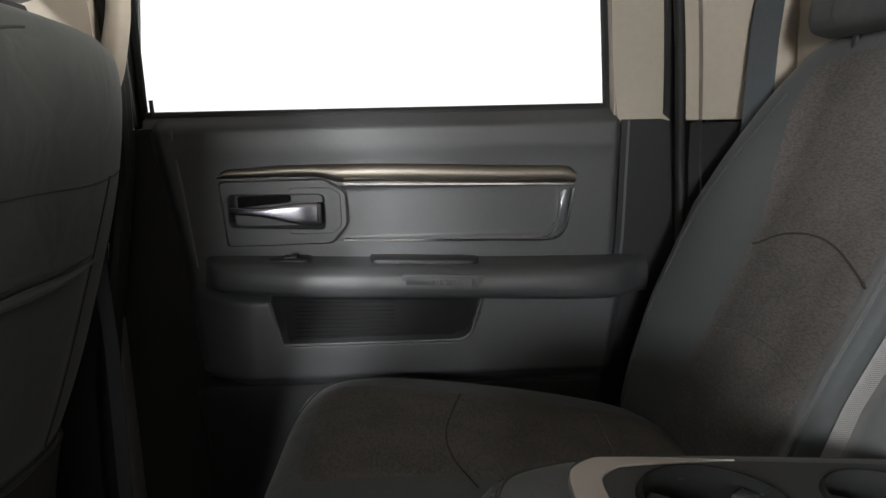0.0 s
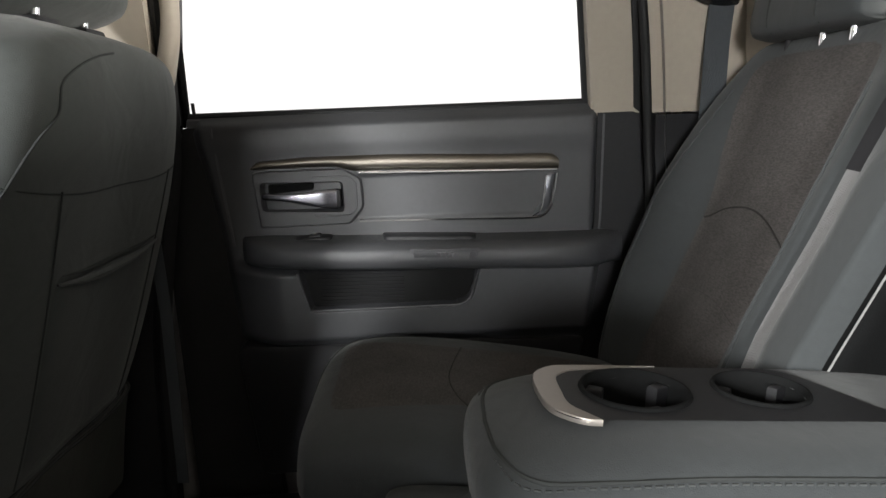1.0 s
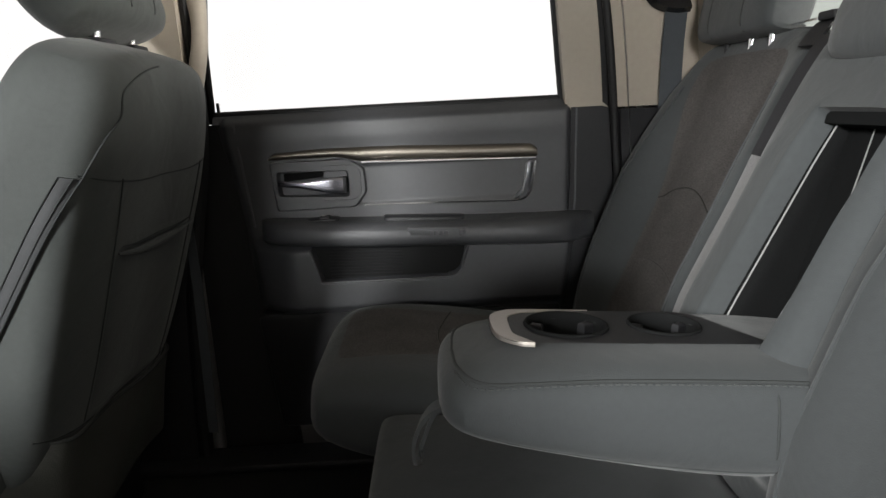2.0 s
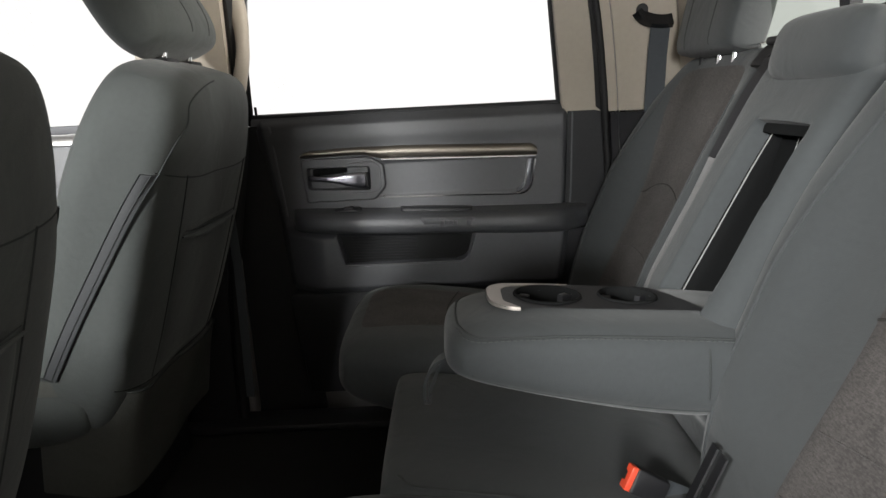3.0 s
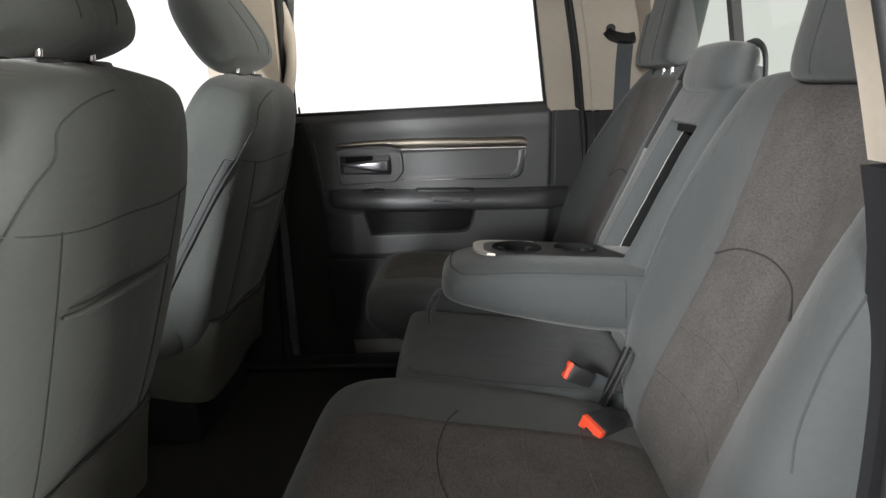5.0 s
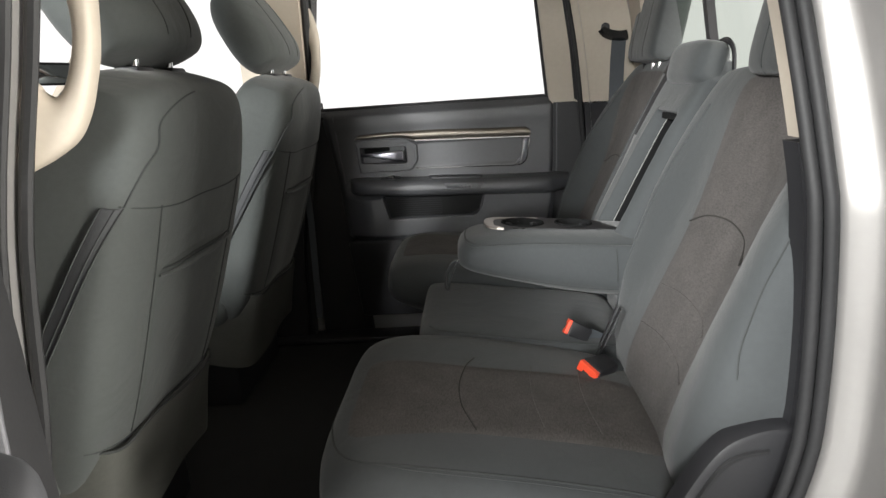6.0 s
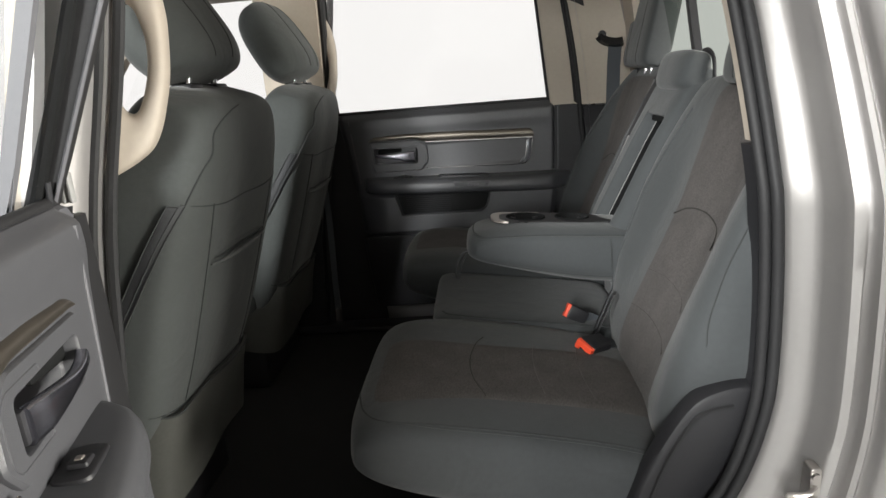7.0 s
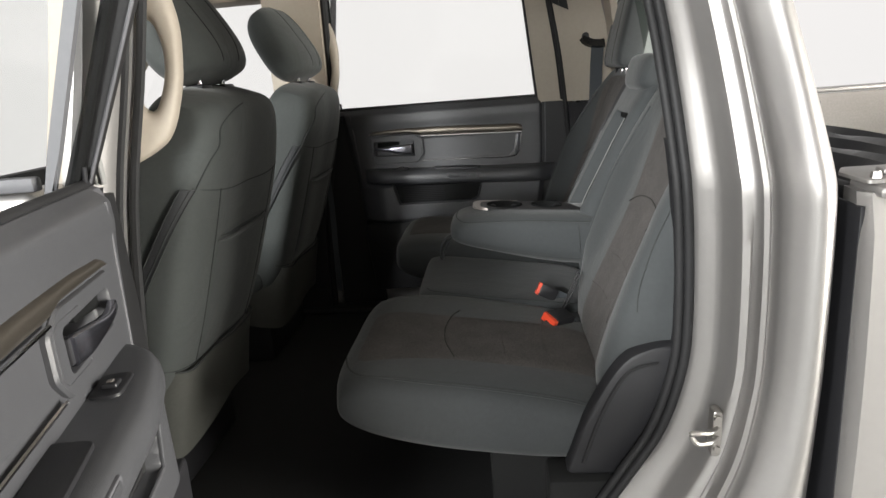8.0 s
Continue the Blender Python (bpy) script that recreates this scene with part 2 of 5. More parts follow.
# ---------------------------------------------------------------- upholstered pads
class Pad:
    """A stuffed slab: x across, y along, z out of its front. m: its place; front, back: thickness at (x, y)."""

    def __init__(self, m, w, h, front, back, k=0.3, n=4, p=5.0, taper=None):
        self.m, self.w, self.h, self.front, self.back = m, w / 2, h / 2, front, back
        self.k, self.n, self.p, self.taper = k, n, p, taper or (lambda b: 1.0)

    def xy(self, a, b):
        return (self.w * self.taper(b) * a * math.sqrt(1 - self.k * abs(b) ** self.n / 2),
                self.h * b * math.sqrt(1 - self.k * abs(a) ** self.n / 2))

    def edge(self, a, b):
        p = self.p
        return (max(0, 1 - abs(a) ** p) ** (1 / p)) * (max(0, 1 - abs(b) ** p) ** (1 / p))

    def ab(self, x, y):
        a, b = x / self.w, y / self.h
        for _ in range(6):
            a = x / (self.w * self.taper(b) * math.sqrt(1 - self.k * min(1, abs(b)) ** self.n / 2))
            a = max(-1, min(1, a))
            b = y / (self.h * math.sqrt(1 - self.k * abs(a) ** self.n / 2))
            b = max(-1, min(1, b))
        return a, b

    def top(self, x, y, lift=0.0):
        a, b = self.ab(x, y)
        return self.m @ Vector((x, y, self.front(x, y) * self.edge(a, b) + lift))

    def bottom(self, x, y, lift=0.0):
        a, b = self.ab(x, y)
        return self.m @ Vector((x, y, -self.back(x, y) * self.edge(a, b) - lift))

    def mesh(self, N=36, M=44):
        bm = bmesh.new()
        A = [math.sin(math.pi / 2 * (2 * i / N - 1)) for i in range(N + 1)]
        B = [math.sin(math.pi / 2 * (2 * i / M - 1)) for i in range(M + 1)]
        f, g = {}, {}
        for i, a in enumerate(A):
            for j, b in enumerate(B):
                x, y = self.xy(a, b)
                e = self.edge(a, b)
                f[i, j] = bm.verts.new(self.m @ Vector((x, y, self.front(x, y) * e)))
                rim = i in (0, N) or j in (0, M)
                g[i, j] = f[i, j] if rim else bm.verts.new(self.m @ Vector((x, y, -self.back(x, y) * e)))
        for i in range(N):
            for j in range(M):
                bm.faces.new((f[i, j], f[i + 1, j], f[i + 1, j + 1], f[i, j + 1]))
                q = (g[i, j], g[i, j + 1], g[i + 1, j + 1], g[i + 1, j])
                if len(set(q)) >= 3:
                    try:
                        bm.faces.new(tuple(dict.fromkeys(q)))
                    except ValueError:
                        pass
        return bm

    def patch(self, left, right, y0, y1, lift=0.004, N=22, M=40, k=0.12, side="top"):
        """A panel sewn onto the slab, between the curves left(y) and right(y), its edges tucked in."""
        bm = bmesh.new()
        v = {}
        for i in range(N + 1):
            for j in range(M + 1):
                a, b = math.sin(math.pi / 2 * (2 * i / N - 1)), math.sin(math.pi / 2 * (2 * j / M - 1))
                y = (y0 + y1) / 2 + (y1 - y0) / 2 * b * math.sqrt(1 - k * a ** 4 / 2)
                l, r = left(y), right(y)
                x = (l + r) / 2 + (r - l) / 2 * a * math.sqrt(1 - k * b ** 4 / 2)
                e = (1 - abs(a) ** 10) * (1 - abs(b) ** 10)
                v[i, j] = bm.verts.new(pad_side(self, side)(x, y, -0.003 + (lift + 0.003) * e))
        for i in range(N):
            for j in range(M):
                bm.faces.new((v[i, j], v[i + 1, j], v[i + 1, j + 1], v[i, j + 1]))
        return bm

    def seam(self, pts, r=0.0022, lift=0.0, side="top", n=6):
        line = smooth_line([(x, y, 0) for x, y in pts], n)
        f = self.top if side == "top" else self.bottom
        return tube([f(q[0], q[1], lift) for q in line], r, 6)


def pad_side(pad, side):
    return pad.top if side == "top" else pad.bottom


def frame_m(o, x, y, z):
    """A place with origin o and axes x, y, z."""
    m = Matrix.Identity(4)
    for i, c in enumerate((x, y, z)):
        c = Vector(c).normalized()
        for r in range(3):
            m[r][i] = c[r]
    m.translation = Vector(o)
    return m


def bump2(x, c, w):
    return math.exp(-((x - c) / w) ** 2)


def dashes(pts, n, r, fill=0.6):
    """A row of n stitches along points, in one mesh."""
    P = [Vector(p) for p in pts]
    at = [0.0]
    for a, b in zip(P, P[1:]):
        at.append(at[-1] + (b - a).length)

    def along(d):
        for i in range(len(P) - 1):
            if d <= at[i + 1]:
                return P[i].lerp(P[i + 1], (d - at[i]) / max(1e-9, at[i + 1] - at[i]))
        return P[-1]
    bm = bmesh.new()
    for k in range(n):
        a, b = along(at[-1] * k / n), along(at[-1] * (k + fill) / n)
        d = (b - a).normalized()
        s = d.orthogonal().normalized() * r
        u = d.cross(s)
        rings = [[bm.verts.new(p + q) for q in (s, u, -s, -u)] for p in (a, b)]
        for i in range(4):
            bm.faces.new((rings[0][i], rings[0][(i + 1) % 4], rings[1][(i + 1) % 4], rings[1][i]))
        bm.faces.new(rings[0][::-1])
        bm.faces.new(rings[1])
    return bm

# ---------------------------------------------------------------- the booth and the cab's shell
solid("ground", box(-60, 60, -60, 60, -0.02, 0.0, 0), EPOXY, "pale smooth booth floor under the truck", "floor", kind="structure")

# unseen ceiling and wall, added to block ambient light and deepen contrast
solid("unseen_ceiling", box(-9, 9, -5.5, 3.5, 3.5, 3.6, 0), CEIL, "unseen grey ceiling added to cut light from above", "ceiling", kind="structure")
solid("unseen_wall", box(-9, 9, -5.65, -5.5, 0.0, 3.6, 0), CEIL, "unseen grey wall added to cut light from behind", "wall", kind="structure")
# added backdrop emits the world's brightness and hides the floor's horizon
glow = bpy.data.materials.new("white_wall_glow")
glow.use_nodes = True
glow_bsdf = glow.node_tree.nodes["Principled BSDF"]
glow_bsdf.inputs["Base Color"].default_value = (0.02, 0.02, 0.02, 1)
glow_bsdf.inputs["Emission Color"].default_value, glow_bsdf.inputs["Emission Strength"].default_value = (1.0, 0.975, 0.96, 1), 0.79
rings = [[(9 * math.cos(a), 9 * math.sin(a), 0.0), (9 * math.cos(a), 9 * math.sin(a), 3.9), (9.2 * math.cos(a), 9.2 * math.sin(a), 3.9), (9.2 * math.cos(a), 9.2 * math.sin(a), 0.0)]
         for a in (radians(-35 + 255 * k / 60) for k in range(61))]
solid("booth_backdrop", loft(rings), glow, "curved white backdrop, self-glowing in place of a lit booth wall", "backdrop", kind="structure")

JAMB = [(0.42, 0.28), (0.60, 0.37), (0.72, 0.445), (0.82, 0.505), (0.95, 0.543), (1.05, 0.550), (1.2, 0.548), (1.32, 0.540), (1.45, 0.528), (1.59, 0.510), (1.86, 0.462)]
CORNER = [(0.42, 0.735), (0.80, 0.738), (1.07, 0.742), (1.287, 0.740), (1.396, 0.722), (1.567, 0.684), (1.86, 0.61)]

BPOST = [(0.42, -0.57), (0.90, -0.545), (1.06, -0.523), (1.386, -0.461), (1.667, -0.436), (1.86, -0.42)]


def curve(rows, z):
    """A smooth curve through (z, value) rows."""
    n = len(rows)
    if z <= rows[0][0]:
        return rows[0][1]
    for i in range(n - 1):
        (a, u), (b, v) = rows[i], rows[i + 1]
        if z <= b:
            t, w = (z - a) / (b - a), b - a
            su = (v - rows[i - 1][1]) / (b - rows[i - 1][0]) if i else (v - u) / w
            sv = (rows[i + 2][1] - u) / (rows[i + 2][0] - a) if i < n - 2 else (v - u) / w
            return (2 * t ** 3 - 3 * t * t + 1) * u + (t ** 3 - 2 * t * t + t) * w * su + (3 * t * t - 2 * t ** 3) * v + (t ** 3 - t * t) * w * sv
    return rows[-1][1]


def table(rows, z):
    for (a, u), (b, v) in zip(rows, rows[1:]):
        if z <= b:
            return u + (v - u) * max(0, (z - a)) / (b - a)
    return rows[-1][1]


LPOST = [(0.42, -0.615), (0.80, -0.572), (1.025, -0.524), (1.223, -0.496), (1.384, -0.467), (1.532, -0.432), (1.661, -0.406), (1.86, -0.37)]


def middle_post(s, z):
    """Rear edge of a middle pillar."""
    return curve(LPOST, z) - 0.008 if s < 0 else curve(BPOST, z)


def lean(z):
    """How far the cab's side leans in above the belt."""
    return 0.24 * max(0.0, z - 1.30)


def post(bottom, top, z0, z1):
    """A pillar between two plan quads."""
    n = 6
    rings = []
    for k in range(n + 1):
        t = k / n
        rings.append([(b[0] + (c[0] - b[0]) * t, b[1] + (c[1] - b[1]) * t, z0 + (z1 - z0) * t) for b, c in zip(bottom, top)])
    bm = loft(rings)
    es = [e for e in bm.edges if abs(e.verts[0].co.z - e.verts[1].co.z) > 1e-4]
    bmesh.ops.bevel(bm, geom=es, offset=0.006, segments=2, affect="EDGES")
    return bm


def rect(x0, x1, y0, y1):
    return [(x0, y0), (x1, y0), (x1, y1), (x0, y1)]


solid("floor", box(-1.55, 0.71, -0.80, 0.80, 0.49, 0.52, 0.003), CARPET, "black carpet on the cab floor", "floor", kind="structure")
solid("seat_riser", box(0.16, 0.71, -0.66, 0.70, 0.521, 0.720, 0.012), CARPET, "black storage riser under the rear bench", "riser", kind="structure")
# sills below the doors
for side, s in (("left", -1), ("right", 1)):
    solid("sill_" + side, box(-1.5, 0.42, s * 0.805, s * 0.955, 0.36, 0.50, 0.012), PAINT, "silver painted sill below the doors", "sill", kind="structure")
    solid("sill_trim_" + side, box(-1.5, 0.40, s * 0.70, s * 0.80, 0.521, 0.545, 0.008), BLACK, "black scuff trim along the door sill", "trim", kind="structure")


def cab_quarter(s):
    """The panel behind a rear door opening: folded jamb, outer skin and rounded cab corner."""
    # across the panel: share of the way to the cab's corner, distance from the middle, and where a pressed channel lies below the belt
    prof = [(-0.03, 0.740), (-0.01, 0.770), (0.0, 0.790), (0.03, 0.797), (0.09, 0.806), (0.13, 0.812), (0.165, 0.818), (0.185, 0.826), (0.235, 0.852), (0.252, 0.861),
            (0.268, 0.866), (0.325, 0.870), (0.340, 0.871), (0.352, 0.872), (0.372, 0.875), (0.388, 0.880), (0.402, 0.884), (0.440, 0.886), (0.450, 0.884), (0.462, 0.883), (0.474, 0.886),
            (0.486, 0.900), (0.502, 0.9075), (0.56, 0.919), (0.62, 0.930), (0.66, 0.9365), (0.71, 0.941), (0.76, 0.941), (0.81, 0.934), (0.86, 0.921), (0.91, 0.902), (0.955, 0.875), (0.98, 0.845), (1.0, 0.79), (1.0, 0.60)]
    channel = {12: 0.4, 13: 1.0, 14: 1.0, 15: 0.5}
    rings = []
    for k in range(73):
        z = 0.42 + 1.44 * k / 72
        j, c = curve(JAMB, z), curve(CORNER, z)
        dent = 0.011 * (1 - step(1.12, 1.30, z))
        rings.append([(j + f * (c - j), s * (y - dent * channel.get(i, 0) - lean(z)) if s < 0 else y + 0.04 - 0.5 * lean(z), z) for i, (f, y) in enumerate(prof)])
    return loft(rings, closed=False)


for side, s in (("left", -1), ("right", 1)):
    q = solid("cab_side_" + side, cab_quarter(s), PAINT, "silver painted cab corner and door jamb", "body panel", kind="structure")
    # the two rubber seals round the opening
    for k, (dx, y, r) in enumerate(((-0.0215, 0.772, 0.0090), (-0.0085, 0.784, 0.0085)) if s < 0 else ((-0.036, 0.778, 0.009),)):
        pts = [(curve(JAMB, z) + dx, s * (y - lean(z)) if s < 0 else y + 0.022 - 0.5 * lean(z), z) for z in (0.50 + 1.34 * i / 40 for i in range(41))]
        part("door_seal", tube(pts, r, 18), RUBBER, q, "black rubber door seal")

# striker on the left jamb
STATE["xf"] = Matrix.Translation((-0.012, 0, 0.020))
st = thing("door_striker", (0.575, -0.815, 0.86), "bright steel door striker on the silver jamb", "striker")
part("plate", prism(round_poly([(0.572, 0.797), (0.588, 0.797), (0.590, 0.885), (0.574, 0.885)], 0.006), -0.850, -0.874, lambda u, v, d: (u, d, v)), STEEL, st)
part("loop", tube(smooth_line([(0.582, -0.872, 0.853), (0.565, -0.888, 0.853), (0.540, -0.896, 0.858), (0.531, -0.897, 0.858), (0.533, -0.897, 0.848), (0.543, -0.896, 0.837), (0.565, -0.888, 0.834), (0.582, -0.872, 0.834)], 5), 0.0045, 8), STEEL, st)
for z in (0.812, 0.872):
    bm = bmesh.new()
    bmesh.ops.create_cone(bm, cap_ends=True, segments=12, radius1=0.007, radius2=0.006, depth=0.006, matrix=Matrix.Translation((0.581, -0.876, z)) @ Matrix.Rotation(radians(90), 4, "X"))
    part("bolt", bm, STEEL, st)
STATE["xf"] = IDENT

# inner trim of the C pillars, beige above the belt and black below
for side, s in (("left", -1), ("right", 1)):
    def strip_rings(z0, z1, y0, y1, dx, f):
        out = []
        for k in range(21):
            z = z0 + (z1 - z0) * k / 20
            j = curve(JAMB, z) + dx
            e = 0.735 - 0.10 * max(0, z - 1.36)
            out.append([(j, s * (y0 - f * lean(z)), z), (e, s * (y0 - f * lean(z)), z), (e, s * (y1 - f * lean(z)), z), (j, s * (y1 - f * lean(z)), z)])
        return out
    solid("c_pillar_trim_" + side, loft(strip_rings(1.368, 1.88, 0.695 if s < 0 else 0.800, 0.735 if s < 0 else 0.82, -0.009 if s < 0 else -0.032, 1.0 if s < 0 else 0.5)), BEIGE, "beige plastic trim on the rear pillar", "trim", kind="structure")
    solid("c_pillar_lower_" + side, loft(strip_rings(0.55, 1.363, 0.693 if s < 0 else 0.790, 0.733 if s < 0 else 0.81, -0.016 if s < 0 else -0.025, 1.0)), BLACK, "black lower trim behind the door opening", "trim", kind="structure")
    # roof rail and B pillar
    solid("roof_rail_" + side, box(-1.1, 0.66, s * 0.66, s * 0.80, 1.845, 1.90, 0.015), BEIGE, "beige trim along the roof edge", "trim", kind="structure")
    def post_rings(z0, z1, f, b, y0, y1, k=0.0):
        out = []
        for i in range(19):
            z = z0 + (z1 - z0) * i / 18
            x = middle_post(s, z)
            out.append([(x + f, s * (y0 - k * lean(z)), z), (x + b, s * (y0 - k * lean(z)), z), (x + b, s * (y1 - k * lean(z)), z), (x + f, s * (y1 - k * lean(z)), z)])
        return out
    solid("b_pillar_" + side, loft(post_rings(1.366, 1.86, -0.225 if s > 0 else -0.14, -0.004, 0.735, 0.80, 1.0 if s > 0 else 0.3)), BEIGE, "beige pillar trim between front and rear doors", "pillar", kind="structure")
    solid("b_pillar_lower_" + side, loft(post_rings(0.50, 1.362, -0.20, -0.006, 0.745, 0.86, 0.0)), BLACK, "black lower trim of the middle pillar", "pillar", kind="structure")
    skin = [(0.0, 0.76), (0.0, 0.80), (-0.006, 0.835), (-0.014, 0.845), (-0.020, 0.885), (-0.030, 0.892), (-0.034, 0.915), (-0.045, 0.930), (-0.055, 0.934), (-0.06, 0.90)]
    if s < 0:
        skin = skin[:6] + [(-0.045, 0.890)]
    rings = [[(middle_post(s, z) + x, s * (y - lean(z) * (1.0 if s > 0 else 0.3)), z) for x, y in skin] for z in (0.42 + 1.44 * k / 30 for k in range(31))]
    q = solid("b_pillar_outer_" + side, loft(rings, closed=False), PAINT, "silver painted outer face of the middle pillar", "pillar", kind="structure")
    for dx, y, r in (((0.008, 0.765, 0.013), (0.004, 0.795, 0.012)) if s > 0 else ((0.012, 0.765, 0.009), (0.000, 0.797, 0.008))):
        pts = [(middle_post(s, z) + dx, s * (y - lean(z) * (1.0 if s > 0 else 0.3)), z) for z in (0.50 + 1.34 * i / 30 for i in range(31))]
        part("door_seal", tube(pts, r, 8), RUBBER, q, "black rubber door seal")

pc = thing("jamb_clip", (-0.478, -0.838, 1.37), "pale plastic wiring clip on the silver middle pillar", "clip")
for dx in (-0.006, 0.004):
    part("leaf", box(-0.4815 + dx, -0.4755 + dx, -0.850, -0.838, 1.368, 1.412, 0.002), PIPING, pc)
part("wire", tube(smooth_line([(-0.477, -0.846, 1.41), (-0.474, -0.850, 1.428), (-0.466, -0.846, 1.45), (-0.460, -0.838, 1.50)], 5), 0.0014, 6), SEAM, pc)

# the shut line of the closed door, filled by its weatherstrip
rings = []
for k in range(31):
    z = 0.50 + 1.36 * k / 30
    j = curve(JAMB, z)
    rings.append([(j - 0.050, 0.855 - lean(z), z), (j + 0.03, 0.850 - lean(z), z), (j + 0.03, 0.90 - lean(z), z), (j - 0.050, 0.90 - lean(z), z)])
solid("weatherstrip_rear", loft(rings), RUBBER, "black weatherstrip in the shut line", "seal", kind="structure")
rings = []
for k in range(31):
    z = 0.50 + 0.862 * k / 30
    j = curve(BPOST, z)
    rings.append([(-0.66, 0.852 - lean(z), z), (-0.42, 0.862 - lean(z), z), (-0.42, 0.92 - lean(z), z), (-0.66, 0.92 - lean(z), z)])
solid("weatherstrip_front", loft(rings), RUBBER, "black weatherstrip in the shut line", "seal", kind="structure")

# headliner and roof
solid("ceiling", box(-1.05, 0.68, -0.72, 0.72, 1.875, 1.905, 0.01), LINER, "pale cloth headliner", "ceiling", kind="structure")
solid("roof", box(-1.10, 0.69, -0.78, 0.78, 1.91, 1.945, 0.015), PAINT, "silver painted steel roof", "roof", kind="structure")

# back wall with its sliding window
solid("wall_back", box(0.722, 0.738, -0.80, 0.80, 0.50, 1.42, 0.004), BLACK, "dark panel behind the rear bench", "wall", kind="structure")
for side, s in (("left", -1), ("right", 1)):
    solid("wall_back_corner_" + side, post(rect(0.690, 0.715, s * 0.60, s * 0.77), rect(0.62, 0.645, s * 0.56, s * 0.66), 1.421, 1.88), BEIGE, "beige trim beside the back window", "wall", kind="structure")
w = thing("window_1", (0.73, 0, 1.431), "sliding back window with dark frame bars", "window", kind="structure")
part("window_pane", loft([[(0.736, -0.62, 1.42), (0.762, 0, 1.42), (0.736, 0.62, 1.42)], [(0.645, -0.60, 1.88), (0.675, 0, 1.88), (0.645, 0.60, 1.88)]], closed=False), TINTED, w).visible_shadow = False
for y in (-0.33, 0.112):
    part("window_bar", post(rect(0.718, 0.738, y - 0.013, y + 0.013), rect(0.65, 0.67, y - 0.013, y + 0.013), 1.40, 1.872), BLACK, w)
part("window_rail", box(0.716, 0.742, -0.60, 0.60, 1.421, 1.432, 0.003), BLACK, w)

# the front end, closed plainly: front doors, cowl, pillars and glass
for side, s in (("left", -1), ("right", 1)):
    fd = thing("front_door", (-1.0, s * 0.9, 0.5), "closed silver front door with raised glass", "door", "front doors")
    y0, y1 = sorted((s * 0.82, s * 0.945))
    part("body", box(-1.58, -0.535, y0, y1, 0.50, 1.374, 0.02, 3), PAINT, fd)
    part("inner_panel", box(-1.55, -0.68, s * 0.80 if s > 0 else -0.819, s * 0.819 if s > 0 else -0.80, 0.55, 1.35, 0.008), PANEL, fd)
    part("belt_moulding", box(-1.56, -0.525, s * 0.936 - 0.012, s * 0.936 + 0.012, 1.376, 1.400, 0.005), PANEL_GREY, fd, "grey belt moulding")
    fx, fy, fz, fl = (-0.523, 0.934, 0.902, 0.169) if s < 0 else (-0.520, 0.925, 0.80, 0.097)
    part("window_frame", post([(fx, s * fy), (fx + 0.020, s * fy), (fx + 0.020, s * (fy + 0.011)), (fx, s * (fy + 0.011))],
                              [(fx + fl, s * fz), (fx + fl + 0.024, s * fz), (fx + fl + 0.024, s * (fz + 0.011)), (fx + fl, s * (fz + 0.011))], 1.35, 1.86), PANEL_GREY, fd, "dark window frame")
    g = loft([[(-1.45, s * 0.912, 1.35), (-0.52, s * 0.932, 1.35)], [(-1.05, s * 0.807, 1.86), (-0.42, s * 0.807, 1.86)]], closed=False)
    part("pane", g, GLASS, fd).visible_shadow = False
    solid("a_pillar_" + side, tube([(-1.60, s * 0.86, 1.30), (-1.05, s * 0.72, 1.88)], 0.035, 8), BEIGE, "beige windscreen pillar trim", "pillar", kind="structure")
solid("wall_front", box(-1.62, -1.57, -0.86, 0.86, 0.50, 1.28, 0.01), BLACK, "plain dark panel closing the front of the cab", "wall", kind="structure")
ws = solid("windscreen", loft([[(-1.62, -0.80, 1.285), (-1.62, 0.80, 1.285)], [(-1.07, -0.68, 1.89), (-1.07, 0.68, 1.89)]], closed=False), GLASS, "clear raked windscreen", "window", kind="structure")
ws.visible_shadow = False

# inside mirror
mi = thing("rear_view_mirror", (-1.02, 0.08, 1.60), "black framed inside mirror below the roof", "mirror")
mpoly = round_poly([(-0.12, -0.028), (0.12, -0.028), (0.128, 0.030), (-0.128, 0.030)], 0.02)
mm = frame_m((-0.97, 0.075, 1.556), (0.25, 0.97, 0.0), (0.10, 0, 1), (0.97, -0.25, -0.1))
part("housing", prism(mpoly, -0.03, 0.0, lambda u, v, d: mm @ Vector((u, v, d)), 0.006), GLOSS_BLACK, mi)
part("mirror_face", prism(round_poly([(-0.113, -0.022), (0.113, -0.022), (0.12, 0.024), (-0.12, 0.024)], 0.016), 0.0, 0.002, lambda u, v, d: mm @ Vector((u, v, d)), 0.0008), MIRROR, mi)
part("stalk", tube([mm @ Vector((0, 0.0, -0.02)), (-1.05, 0.07, 1.72), (-1.10, 0.05, 1.86)], 0.008, 8), BLACK, mi)


